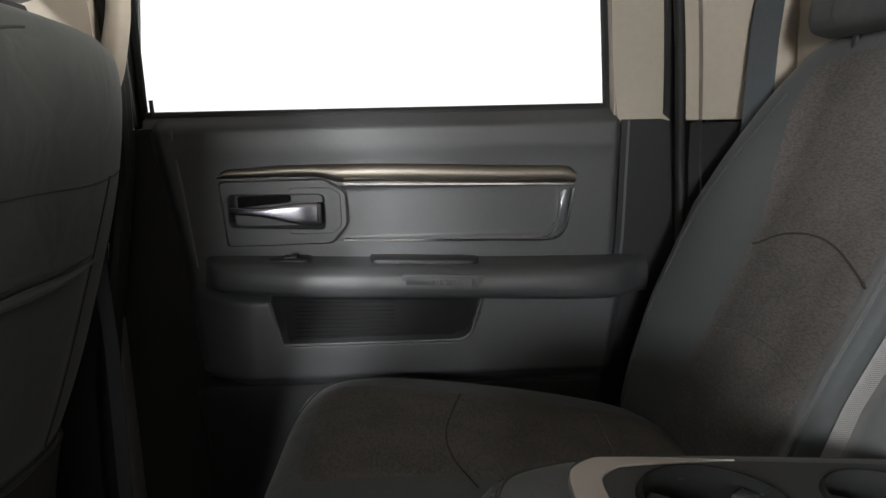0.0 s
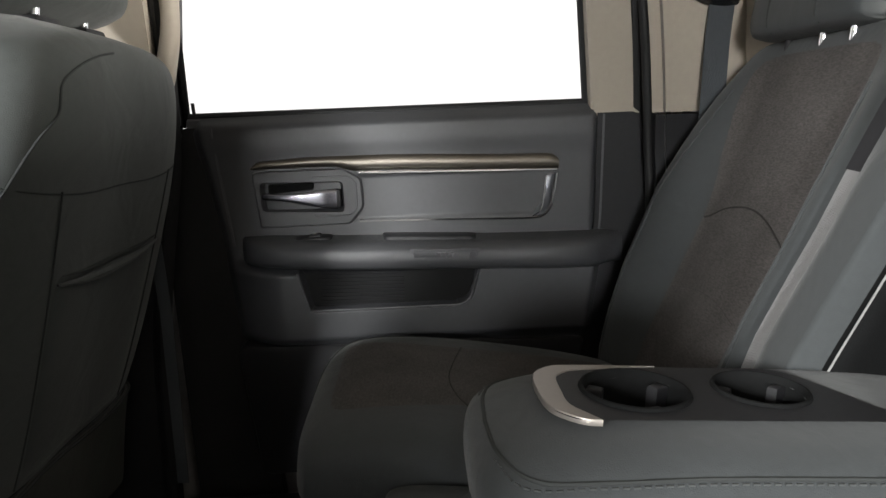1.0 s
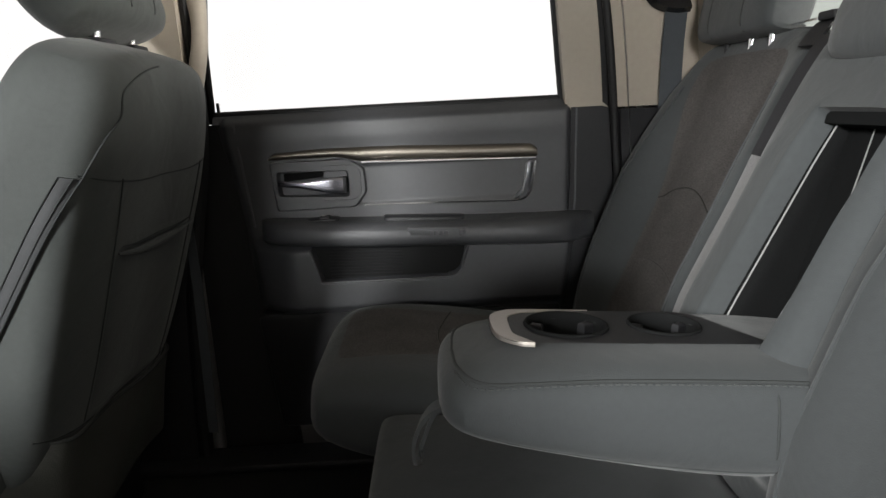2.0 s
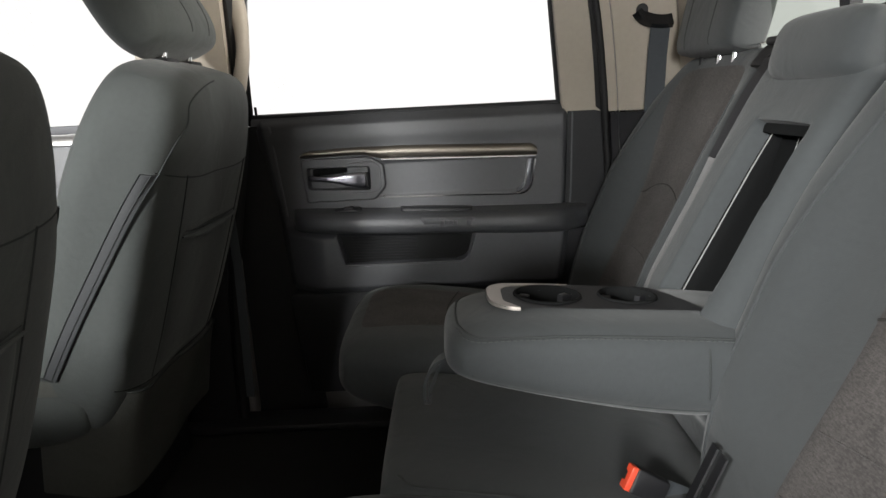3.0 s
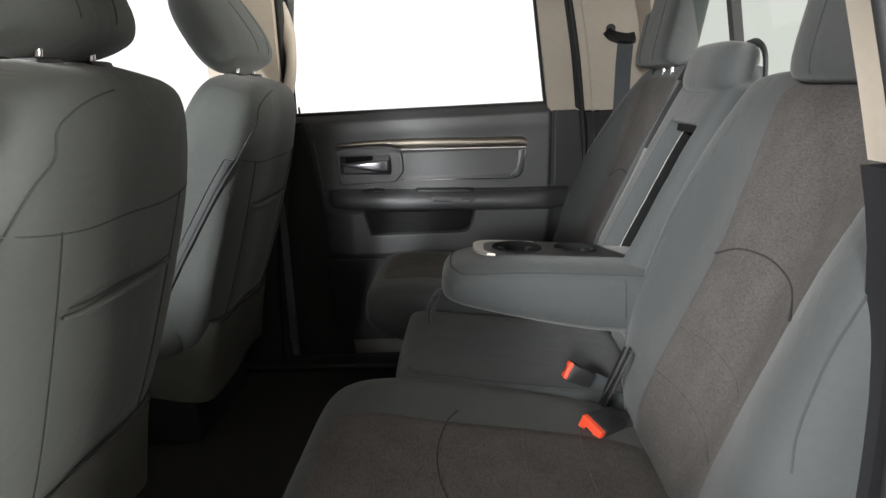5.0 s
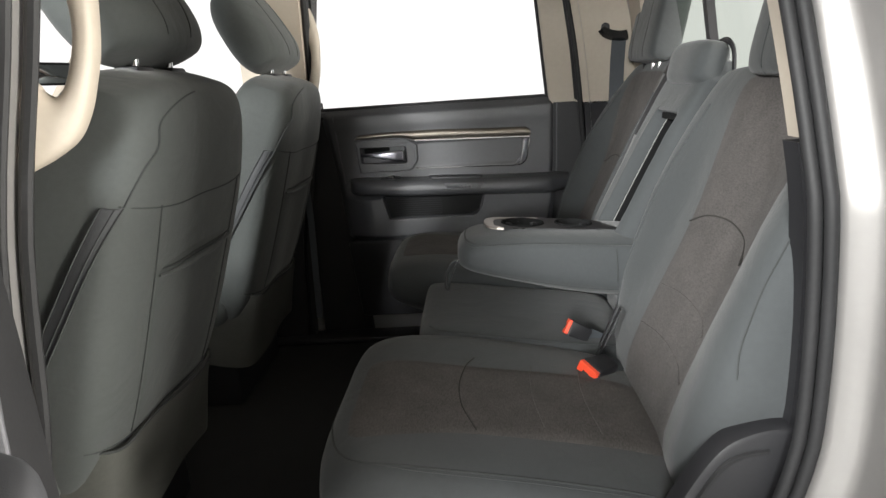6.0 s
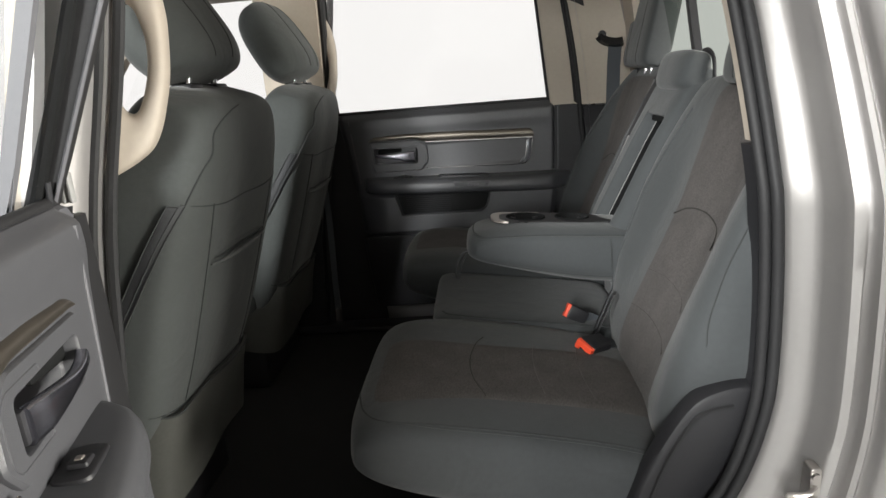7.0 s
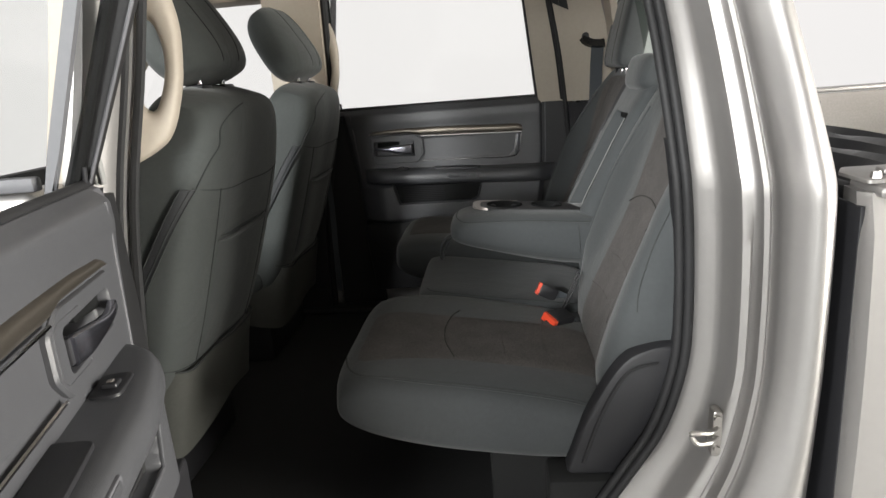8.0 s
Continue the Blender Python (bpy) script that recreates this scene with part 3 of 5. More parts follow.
# ---------------------------------------------------------------- beige grab handles
def grab_handle(s):
    """A moulded loop: rings between its outer and inner contour, in the pillar's plane."""
    h = thing("grab_handle", (-0.47, s * 0.77, 1.40), "moulded beige plastic grab handle on the middle pillar", "handle", "pillar handles")
    o = -0.010 if s < 0 else -0.036
    outer = [(-0.520, 1.365), (-0.465, 1.388), (-0.433, 1.404), (-0.405, 1.425), (-0.388, 1.454), (-0.376, 1.490), (-0.364, 1.537), (-0.358, 1.587), (-0.355, 1.631), (-0.359, 1.675), (-0.372, 1.725), (-0.400, 1.775), (-0.450, 1.815)]
    inner = [(-0.520, 1.530), (-0.446, 1.507), (-0.438, 1.493), (-0.430, 1.484), (-0.421, 1.483), (-0.412, 1.492), (-0.401, 1.518), (-0.391, 1.553), (-0.388, 1.588), (-0.391, 1.617), (-0.402, 1.643), (-0.440, 1.655), (-0.50, 1.66)]
    A = smooth_line([(x, z, 0) for x, z in outer], 6)
    B = smooth_line([(x, z, 0) for x, z in inner], 6)
    n, rings = len(A), []
    for k, (a, b) in enumerate(zip(A, B)):
        t = k / (n - 1)
        c, half = (a + b) / 2, (a - b) / 2
        yc = 0.742 - 0.15 * (c.y - 1.39) - 0.028 * math.sin(math.pi * min(1, t * 1.15))
        d = 0.026 - 0.008 * math.sin(math.pi * t)
        rings.append([(c.x + half.x * math.copysign(abs(math.cos(q)) ** 0.7, math.cos(q)) + o, s * (yc - d * math.copysign(abs(math.sin(q)) ** 0.7, math.sin(q))), c.y + half.y * math.copysign(abs(math.cos(q)) ** 0.7, math.cos(q))) for q in (2 * math.pi * i / 20 for i in range(20))])
    part("grip", loft(rings), BEIGE, h, sharp=75)
    part("mount", box(-0.56 + o, -0.43 + o, s * 0.70 - 0.025, s * 0.70 + 0.025, 1.66, 1.84, 0.014, 3), BEIGE, h)
    return h


grab_handle(-1)
grab_handle(1)

# ---------------------------------------------------------------- rear doors
DL = [(0.60, -0.36), (0.92, -0.39), (1.15, -0.414), (1.39, -0.452)]
CREASE = [(0.60, -0.34), (0.92, -0.365), (1.15, -0.385), (1.39, -0.408)]
DR = [(0.60, 0.30), (0.80, 0.35), (0.92, 0.385), (1.06, 0.405), (1.15, 0.414), (1.39, 0.420)]


def in_pocket(x, z):
    """1 inside the map pocket."""
    l = -0.240 + (1.075 - z) * 0.22
    r = 0.145 - (1.075 - z) * 0.20
    c = 0.035
    v = step(l, l + 0.012, x) * (1 - step(r - 0.012, r, x)) * step(0.981, 0.993, z) * (1 - step(1.072, 1.078, z))
    if x > r - c and z < 0.983 + c:
        d = math.hypot(x - (r - c), z - (0.983 + c))
        v *= 1 - step(c - 0.014, c, d)
    return v


def trim_face(x, z):
    """Inner face of the door trim: its distance from the truck's centre line."""
    y = 0.832
    y += 0.030 * step(1.362, 1.396, z) ** 1.5
    y -= 0.003 * bump2(z, 1.335, 0.025)
    y -= 0.064 * (1 - step(1.06, 1.10, z)) * step(-0.42, -0.27, x)
    y += 0.022 * (1 - step(0.895, 0.925, z)) + 0.02 * (1 - step(0.60, 0.85, z))
    loop = step(-0.145, -0.130, x) * (1 - step(0.288, 0.300, x)) * step(1.160, 1.170, z) * (1 - step(1.255, 1.265, z))
    y += 0.004 * loop
    y += 0.040 * in_pocket(x, z)
    y += 0.018 * step(-0.318, -0.308, x) * (1 - step(-0.147, -0.137, x)) * step(1.184, 1.192, z) * (1 - step(1.250, 1.258, z))
    l, r = table(DL, z), table(DR, z)
    y += 0.014 * (1 - step(l, l + 0.030, x)) ** 2 + 0.022 * step(r - 0.028, r, x) ** 2
    return y


def pierced(outline, hole, front, back):
    """A plate in the door's plane with a hole through it and rounded-off rims."""
    bm = bmesh.new()

    def loop(poly, y, grow):
        c = Vector((sum(p[0] for p in poly) / len(poly), sum(p[1] for p in poly) / len(poly)))
        out = []
        for p in poly:
            q = Vector(p) - c
            q = c + q * (1 + grow / q.length)
            out.append(bm.verts.new((q[0], y, q[1])))
        return out

    def band(a, b):
        for i in range(len(a)):
            j = (i + 1) % len(a)
            bm.faces.new((a[i], a[j], b[j], b[i]))
    o1, o2, o3 = loop(outline, front, -0.004), loop(outline, front + 0.004, 0), loop(outline, back, 0)
    h1, h2, h3 = loop(hole, front, 0.003), loop(hole, front + 0.003, 0), loop(hole, back, -0.002)
    band(o1, o2), band(o2, o3), band(h1, h2), band(h2, h3)
    edges = [bm.edges.get((q[i], q[(i + 1) % len(q)])) for q in (o1, h1) for i in range(len(q))]
    bmesh.ops.triangle_fill(bm, edges=edges, use_beauty=True)
    bmesh.ops.recalc_face_normals(bm, faces=bm.faces)
    return bm


def rear_door(label, mirrored):
    side = -1 if mirrored else 1
    d = thing("rear_door", (-0.49, 0.873, 0.5), label, "door", "rear doors")
    # shell with skin
    oy = [(0.46, 0.915), (0.60, 0.935), (0.85, 0.955), (1.10, 0.962), (1.28, 0.957), (1.36, 0.945)]
    rings = []
    for k in range(17):
        z = 0.46 + 0.90 * k / 16
        xr = curve(JAMB, z) - 0.042
        o = table(oy, z)
        rings.append([(-0.485, 0.868, z), (xr - 0.02, 0.868, z), (xr, 0.880, z), (xr + 0.012, o - 0.012, z), (xr, o, z), (-0.475, o, z), (-0.490, o - 0.012, z)])
    part("shell", loft(rings), PAINT, d, "silver painted door shell")
    # edge trim between panel and seal
    rings = []
    for k in range(19):
        z = 0.60 + 0.772 * k / 18
        l, r = table(DR, z) - 0.01, curve(JAMB, z) - 0.028
        rings.append([(l, 0.836, z), (r, 0.838, z), (r + 0.004, 0.846, z), (r + 0.004, 0.872, z), (l, 0.872, z)])
    part("edge_trim", loft(rings), BLACK, d, "black trim along the rear edge")
    part("front_edge_trim", post([(-0.498, 0.845), (-0.33, 0.845), (-0.33, 0.872), (-0.498, 0.872)], [(-0.498, 0.845), (-0.395, 0.845), (-0.395, 0.872), (-0.498, 0.872)], 0.50, 1.373), RUBBER, d, "black seal strip along the hinge edge")
    # moulded trim panel
    bm = bmesh.new()
    nx, nz = 250, 230
    v = {}
    for i in range(nx + 1):
        for j in range(nz + 1):
            z = 0.60 + 0.792 * j / nz
            x = table(DL, z) + (table(DR, z) - table(DL, z)) * i / nx
            v[i, j] = bm.verts.new((x, trim_face(x, z), z))
    for i in range(nx):
        for j in range(nz):
            bm.faces.new((v[i, j], v[i + 1, j], v[i + 1, j + 1], v[i, j + 1]))
    part("trim_panel", bm, PANEL, d, "slate grey moulded trim panel")
    # pale joint lines beside the panel
    for rows, dx in ((CREASE, 0.0), (DR, 0.003)):
        part("edge_bead", tube([(table(rows, z) + dx, 0.838 if dx else 0.833, z) for z in (1.12 + 0.25 * i / 10 for i in range(11))], 0.0035, 6), PANEL_GREY, d)
    # sill cap under the glass
    rings = [[(x, 0.850, 1.374), (x, 0.857, 1.388), (x, 0.870, 1.394), (x, 0.905, 1.391), (x, 0.905, 1.36), (x, 0.854, 1.357)] for x in (-0.462 + 0.952 * k / 24 for k in range(25))]
    part("sill_cap", loft(rings), PANEL_GREY, d, "soft grey cap along the window sill")
    part("glass_seal", tube([(-0.462, 0.876, 1.394), (0.0, 0.876, 1.394), (0.46, 0.876, 1.394)], 0.010, 10), RUBBER, d, "black rubber seal along the glass")
    # armrest
    rings = []
    for k in range(61):
        t = (k / 60) ** 1.5
        x = -0.366 + 0.824 * t
        e = max(0.0, 1 - max(0, (0.13 - t) / 0.13) ** 2.3) ** (1 / 2.3) * (1 - 0.55 * step(0.90, 1.0, t))
        reach = 0.738 + 0.028 * (1 - step(0.0, 0.30, t)) + 0.02 * step(0.80, 1.0, t)
        yi = 0.845 - (0.845 - reach) * max(e, 0.12)
        zt, zb = 1.140 - 0.024 * t, 1.084 - 0.032 * t
        zt -= 0.004 * math.sin(math.pi * t)
        rings.append([(x, 0.85, zb - 0.004), (x, yi + 0.020, zb - 0.002), (x, yi + 0.006, zb + 0.004), (x, yi + 0.001, zb + 0.012), (x, yi, zb + 0.024),
                      (x, yi + 0.002, zt - 0.018), (x, yi + 0.007, zt - 0.008), (x, yi + 0.018, zt - 0.001), (x, yi + 0.035, zt + 0.001), (x, 0.85, zt + 0.004)])
    arm = part("armrest", loft(rings), PANEL, d, "slate padded armrest", sharp=60)
    part("pull_cup", prism(round_poly([(-0.056, 0.780), (0.135, 0.772), (0.140, 0.822), (-0.064, 0.838)], 0.014), 1.115, 1.1335, lambda u, w, q: (u, w, q - 0.033 * (u + 0.0)), 0.003), BLACK, arm, "dark pull cup in the armrest")
    part("switch_plate", prism(round_poly([(-0.245, 0.786), (-0.168, 0.786), (-0.168, 0.831), (-0.245, 0.831)], 0.015), 1.125, 1.1385, lambda u, w, q: (u, w, q), 0.003), BLACK, arm, "black window switch plate")
    part("switch", prism(round_poly([(-0.217, 0.796), (-0.191, 0.796), (-0.191, 0.819), (-0.217, 0.819)], 0.004), 1.137, 1.1435, lambda u, w, q: (u, w, q + 0.10 * (u + 0.205)), 0.003), BLACK, arm)
    part("switch_mark", prism(round_poly([(-0.210, 0.804), (-0.200, 0.804), (-0.200, 0.813), (-0.210, 0.813)], 0.002), 1.1415, 1.1450, lambda u, w, q: (u, w, q), 0.0008), SATIN, arm)
    # badge plate on the armrest's face, with plain bars
    put = lambda u, w, q: (u, q, w - 0.040 * u)
    plate = part("badge_plate", prism(round_poly([(-0.003, 1.089), (0.143, 1.089), (0.143, 1.116), (-0.003, 1.116)], 0.006), 0.760, 0.7395, put, 0.002), PANEL_GREY, d, "grey badge plate with raised bars")
    part("badge_field", prism(round_poly([(0.004, 1.093), (0.136, 1.093), (0.136, 1.112), (0.004, 1.112)], 0.004), 0.742, 0.7385, put, 0.001), PANEL, plate)
    for u in (0.052, 0.064, 0.076, 0.088):
        part("badge_bar", prism(round_poly([(u, 1.097), (u + 0.008, 1.097), (u + 0.008, 1.108), (u, 1.108)], 0.001), 0.740, 0.7375, put, 0.0006), PANEL_GREY, plate)
    part("badge_end", prism(round_poly([(0.120, 1.095), (0.133, 1.095), (0.133, 1.110), (0.120, 1.110)], 0.001), 0.740, 0.7375, put, 0.0006), PANEL_GREY, plate)
    # bronze strip with bright lines
    rings = []
    for k in range(53):
        x = -0.332 + 0.655 * k / 52
        zt = 1.286 + 0.014 * step(-0.336, -0.312, x) + 0.005 * step(-0.31, -0.20, x) - 0.012 * step(-0.10, 0.323, x)
        zb = 1.282 - 0.012 * step(-0.165, -0.105, x) - 0.011 * step(-0.10, 0.323, x)
        if x > 0.30:
            zt -= 0.012 * step(0.300, 0.323, x) ** 2
        h, c = (zt - zb) / 2, (zt + zb) / 2
        rings.append([(x, 0.836 - 0.015 * math.sin(a) * (0.75 + 0.25 * min(1, h / 0.015)), c + h * math.cos(a)) for a in (math.pi * i / 8 for i in range(9))] + [(x, 0.846, zb), (x, 0.846, zt)])
    part("bronze_strip", loft(rings), BRONZE, d, "satin bronze trim strip", sharp=60)
    part("bright_line", tube([(x, 0.822, 1.268 - 0.024 * (x + 0.105)) for x in (-0.105, 0.0, 0.1, 0.2, 0.318)], 0.0028, 6), CHROME, d, "thin chrome line")
    low = smooth_line([(-0.108, 0.826, 1.1645), (0.05, 0.826, 1.1605), (0.18, 0.826, 1.1565), (0.262, 0.826, 1.1545), (0.290, 0.825, 1.160), (0.305, 0.824, 1.178), (0.312, 0.823, 1.21), (0.318, 0.822, 1.250)], 5)
    part("bright_line", tube(low, 0.0032, 6), CHROME, d, "thin chrome line")
    poly = round_poly([(0.262, 1.160), (0.290, 1.162), (0.306, 1.185), (0.314, 1.25), (0.299, 1.25), (0.290, 1.19)], 0.006)
    part("bright_end", prism(poly, 0.842, 0.828, lambda u, w, q: (u, q, w), 0.005), ENDCAP, d, "dark satin end piece of the inset")
    part("bright_line", tube(smooth_line([(0.266, 0.827, 1.158), (0.284, 0.827, 1.172), (0.290, 0.828, 1.20), (0.296, 0.829, 1.245)], 4), 0.0018, 6), CHROME, d, "thin chrome line")
    # handle bezel, bowl and lever
    poly = round_poly([(-0.331, 1.277), (-0.138, 1.279), (-0.100, 1.254), (-0.098, 1.194), (-0.128, 1.158), (-0.322, 1.157)], 0.009)
    hole = round_poly([(-0.313, 1.194), (-0.142, 1.186), (-0.142, 1.250), (-0.313, 1.254)], 0.012)
    bez = part("handle_bezel", pierced(poly, hole, 0.825, 0.846), PANEL, d, "slate handle surround with a hollow behind the lever", sharp=40)
    # flat black plate gives the finger gap its shade
    part("finger_gap_shade", prism(round_poly([(-0.300, 1.228), (-0.205, 1.236), (-0.205, 1.2485), (-0.300, 1.2485)], 0.005), 0.848, 0.836, lambda u, w, q: (u, q, w), 0.001), FLOCK, bez, "black plate for the shaded finger gap above the lever")
    part("bezel_line", tube([(x, 0.8250, z) for x, z in round_poly([(-0.205, 1.262), (-0.128, 1.262), (-0.112, 1.250), (-0.112, 1.192), (-0.126, 1.178), (-0.205, 1.178)], 0.006)], 0.0013, 6), PANEL, bez)
    sq = lambda q: math.copysign(abs(q) ** 0.55, q)
    rings = []
    for k in range(25):
        t = k / 24
        x = -0.310 + 0.156 * t
        yo = 0.814 - 0.010 * math.sin(math.pi * t ** 0.8) + 0.004 * step(0.80, 1, t)
        hh = 0.007 + 0.014 * step(0.25, 0.95, t)
        c = 1.226 - 0.012 * t
        rings.append([(x, yo + 0.008 + 0.008 * sq(math.cos(q)), c + hh * sq(math.sin(q))) for q in (2 * math.pi * (i + 0.5) / 20 for i in range(20))])
    part("handle_lever", loft(rings), SMOKED, bez, "smoked chrome pull lever", sharp=60)
    part("lever_pivot", box(-0.163, -0.146, 0.824, 0.846, 1.196, 1.234, 0.003), BLACK, bez)
    # black plate laid over the trim's lower part
    lower_poly = round_poly([(-0.388, 0.906), (0.372, 0.892), (0.30, 0.60), (-0.358, 0.60)], 0.02)
    part("lower_door_plate", prism(lower_poly, 0.83, 0.784, lambda u, w, q: (u, q, w), 0.006), BLACK, d, "black plate over the lower door trim")
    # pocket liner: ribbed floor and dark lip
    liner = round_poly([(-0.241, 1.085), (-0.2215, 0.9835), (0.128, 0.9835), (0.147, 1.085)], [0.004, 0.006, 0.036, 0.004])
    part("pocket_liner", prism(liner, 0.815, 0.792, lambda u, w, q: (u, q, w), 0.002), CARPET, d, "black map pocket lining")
    rim = [(-0.240, 1.068), (-0.2195, 0.984)] + [(0.0916 + 0.035 * math.sin(a), 1.018 - 0.035 * math.cos(a)) for a in (math.pi / 2 * k / 6 for k in range(7))] + [(0.1436, 1.068)]
    part("pocket_edge", tube([(x, 0.7695, z) for x, z in rim], 0.0042, 8), PANEL, d)
    part("pocket_lip", tube([(-0.235, 0.80, 1.072), (-0.05, 0.800, 1.066), (0.0, 0.80, 1.064)], 0.012, 8), BLACK, d)
    for k in range(9):
        z = 0.992 + 0.008 * k
        part("pocket_rib", tube([(-0.20, 0.7915, z), (-0.02, 0.7915, z - 0.004)], 0.0014, 5), BLACK, d)
    # window frame and glass
    tilt = 0.19 if mirrored else 0.0
    out = 0.015 if mirrored else 0.0
    slim = 0.0 if mirrored else 0.016
    inset = lambda rows, z: [(x, y + out - tilt * (z - 1.37)) for x, y in rows]
    part("frame_rear", post([(0.398, 0.842), (0.505, 0.838), (0.505, 0.895), (0.398, 0.895)], inset([(0.340, 0.745), (0.448, 0.735), (0.448, 0.79), (0.340, 0.79)], 1.86), 1.366, 1.86), BEIGE, d, "beige window frame trim")
    part("frame_seal", tube([(0.398 - 0.115 * (z - 1.37), 0.880 - (0.215 + tilt) * (z - 1.37), z) for z in (1.375, 1.5, 1.65, 1.86)], 0.011, 8), RUBBER, d, "black glass run seal")
    part("frame_front", post([(-0.492, 0.865 + out), (-0.462 - slim, 0.865 + out), (-0.462 - slim, 0.905 + out), (-0.492, 0.905 + out)], inset([(-0.462, 0.735), (-0.432 - slim, 0.735), (-0.432 - slim, 0.775), (-0.462, 0.775)], 1.86), 1.374, 1.86), RUBBER, d, "dark hinge side window frame")
    part("frame_front_seal", tube([(-0.455 - slim + 0.078 * (z - 1.37), 0.885 + out - (0.215 + tilt) * (z - 1.37), z) for z in (1.375, 1.5, 1.65, 1.86)], 0.009, 8), FLOCK, d, "black glass run seal")
    # paler tube painted as the highlight along the window frame
    part("frame_highlight", tube([(-0.4625 - slim + 0.062 * (z - 1.37), 0.866 + out - (0.265 + tilt) * (z - 1.37), z) for z in (1.38, 1.5, 1.65, 1.85)], 0.0032, 8), PANEL_GREY, d, "thin grey line painted as the frame's highlight")
    part("frame_top", box(-0.45, 0.44, 0.745 - tilt * 0.48, 0.79 - tilt * 0.48, 1.835, 1.87, 0.008), RUBBER, d)
    g = loft([[(-0.46, 0.892, 1.37), (0.40, 0.892, 1.37)], [(-0.425, 0.778 - tilt * 0.49, 1.86), (0.345, 0.778 - tilt * 0.49, 1.86)]], closed=False)
    part("pane", g, GLASS, d, "clear door glass").visible_shadow = False
    part("lock_pin", tube([(-0.448, 0.872, 1.37), (-0.449, 0.868, 1.425)], 0.004, 8), BLACK, d)
    return d


rear_door("closed rear door with slate trim, bronze strip and chrome lever", False)
STATE["xf"] = Matrix.Translation((-0.487, -0.852, -0.02)) @ Matrix.Rotation(radians(-75.6), 4, "Z") @ Matrix.Translation((0.491, 0.873, 0)) @ Matrix.Diagonal((1, -1, 1, 1))
rear_door("rear door swung wide open with slate trim and chrome lever", True)
STATE["xf"] = IDENT

# ---------------------------------------------------------------- rear bench
PADS = {}
REC = radians(15)
UP, OUT = Vector((math.sin(REC), 0, math.cos(REC))), Vector((-math.cos(REC), 0, math.sin(REC)))
BASE = Vector((0.530, 0, 0.835))     # foot of the backrests' middle plane


# thickness of the backrests by the way up: outer bolster, inner bolster, middle, centre strip
OUTER = [(-0.1, 0.178), (0.0, 0.193), (0.1, 0.192), (0.2, 0.188), (0.37, 0.161), (0.56, 0.096), (0.65, 0.055), (0.72, 0.04)]
OUTER_WIDE = [(-0.1, 0.150), (0.0, 0.160), (0.1, 0.158), (0.2, 0.153), (0.37, 0.132), (0.56, 0.085), (0.65, 0.052), (0.72, 0.04)]
INNER = [(-0.1, 0.10), (0.0, 0.115), (0.15, 0.132), (0.34, 0.112), (0.50, 0.075), (0.62, 0.045), (0.72, 0.03)]
MIDDLE = [(-0.1, 0.12), (0.0, 0.12), (0.1, 0.106), (0.25, 0.078), (0.36, 0.060), (0.5, 0.045), (0.72, 0.030)]
STRIP = [(-0.1, 0.12), (0.05, 0.165), (0.22, 0.152), (0.46, 0.10), (0.63, 0.055), (0.72, 0.04)]


def back_frame(y, along):
    """A backrest pad's place: x towards the driver's side, y up the slope, z forward."""
    return frame_m(BASE + Vector((0, y, 0)) + UP * along, (0, -1, 0), UP, OUT)


def cush_frame(y, x, z, tilt=7.5):
    t = radians(tilt)
    return frame_m((x, y, z), (0, -1, 0), (-math.cos(t), 0, math.sin(t)), (math.sin(t), 0, math.cos(t)))


def head_restraint(parent, pos, w, h, tilt, posts, name="headrest", thick=0.05, k=0.26, p=4.2):
    t = radians(tilt)
    up, out = Vector((math.sin(t), 0, math.cos(t))), Vector((-math.cos(t), 0, math.sin(t)))
    pad = Pad(frame_m(pos, (0, -1, 0), up, out), w, h, lambda x, y: thick * (1 - 0.15 * (y / h)), lambda x, y: thick * 0.9, k=k, p=p)
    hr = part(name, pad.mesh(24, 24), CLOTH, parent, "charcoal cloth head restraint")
    for sx in (-0.22 * w, 0.22 * w) if posts else ():
        part("headrest_seam", pad.seam([(sx, -h * 0.49), (sx * 1.05, -h * 0.2), (sx * 1.05, h * 0.2), (sx, h * 0.49)], 0.0015), SEAM, hr)
    for py, mat in posts:
        part("post", tube([(pos[0] - 0.022, py, pos[2] - h * 0.40), (pos[0] - 0.028, py, pos[2] - h * 0.5 - 0.055)], 0.0065, 10), mat, hr)
    return hr


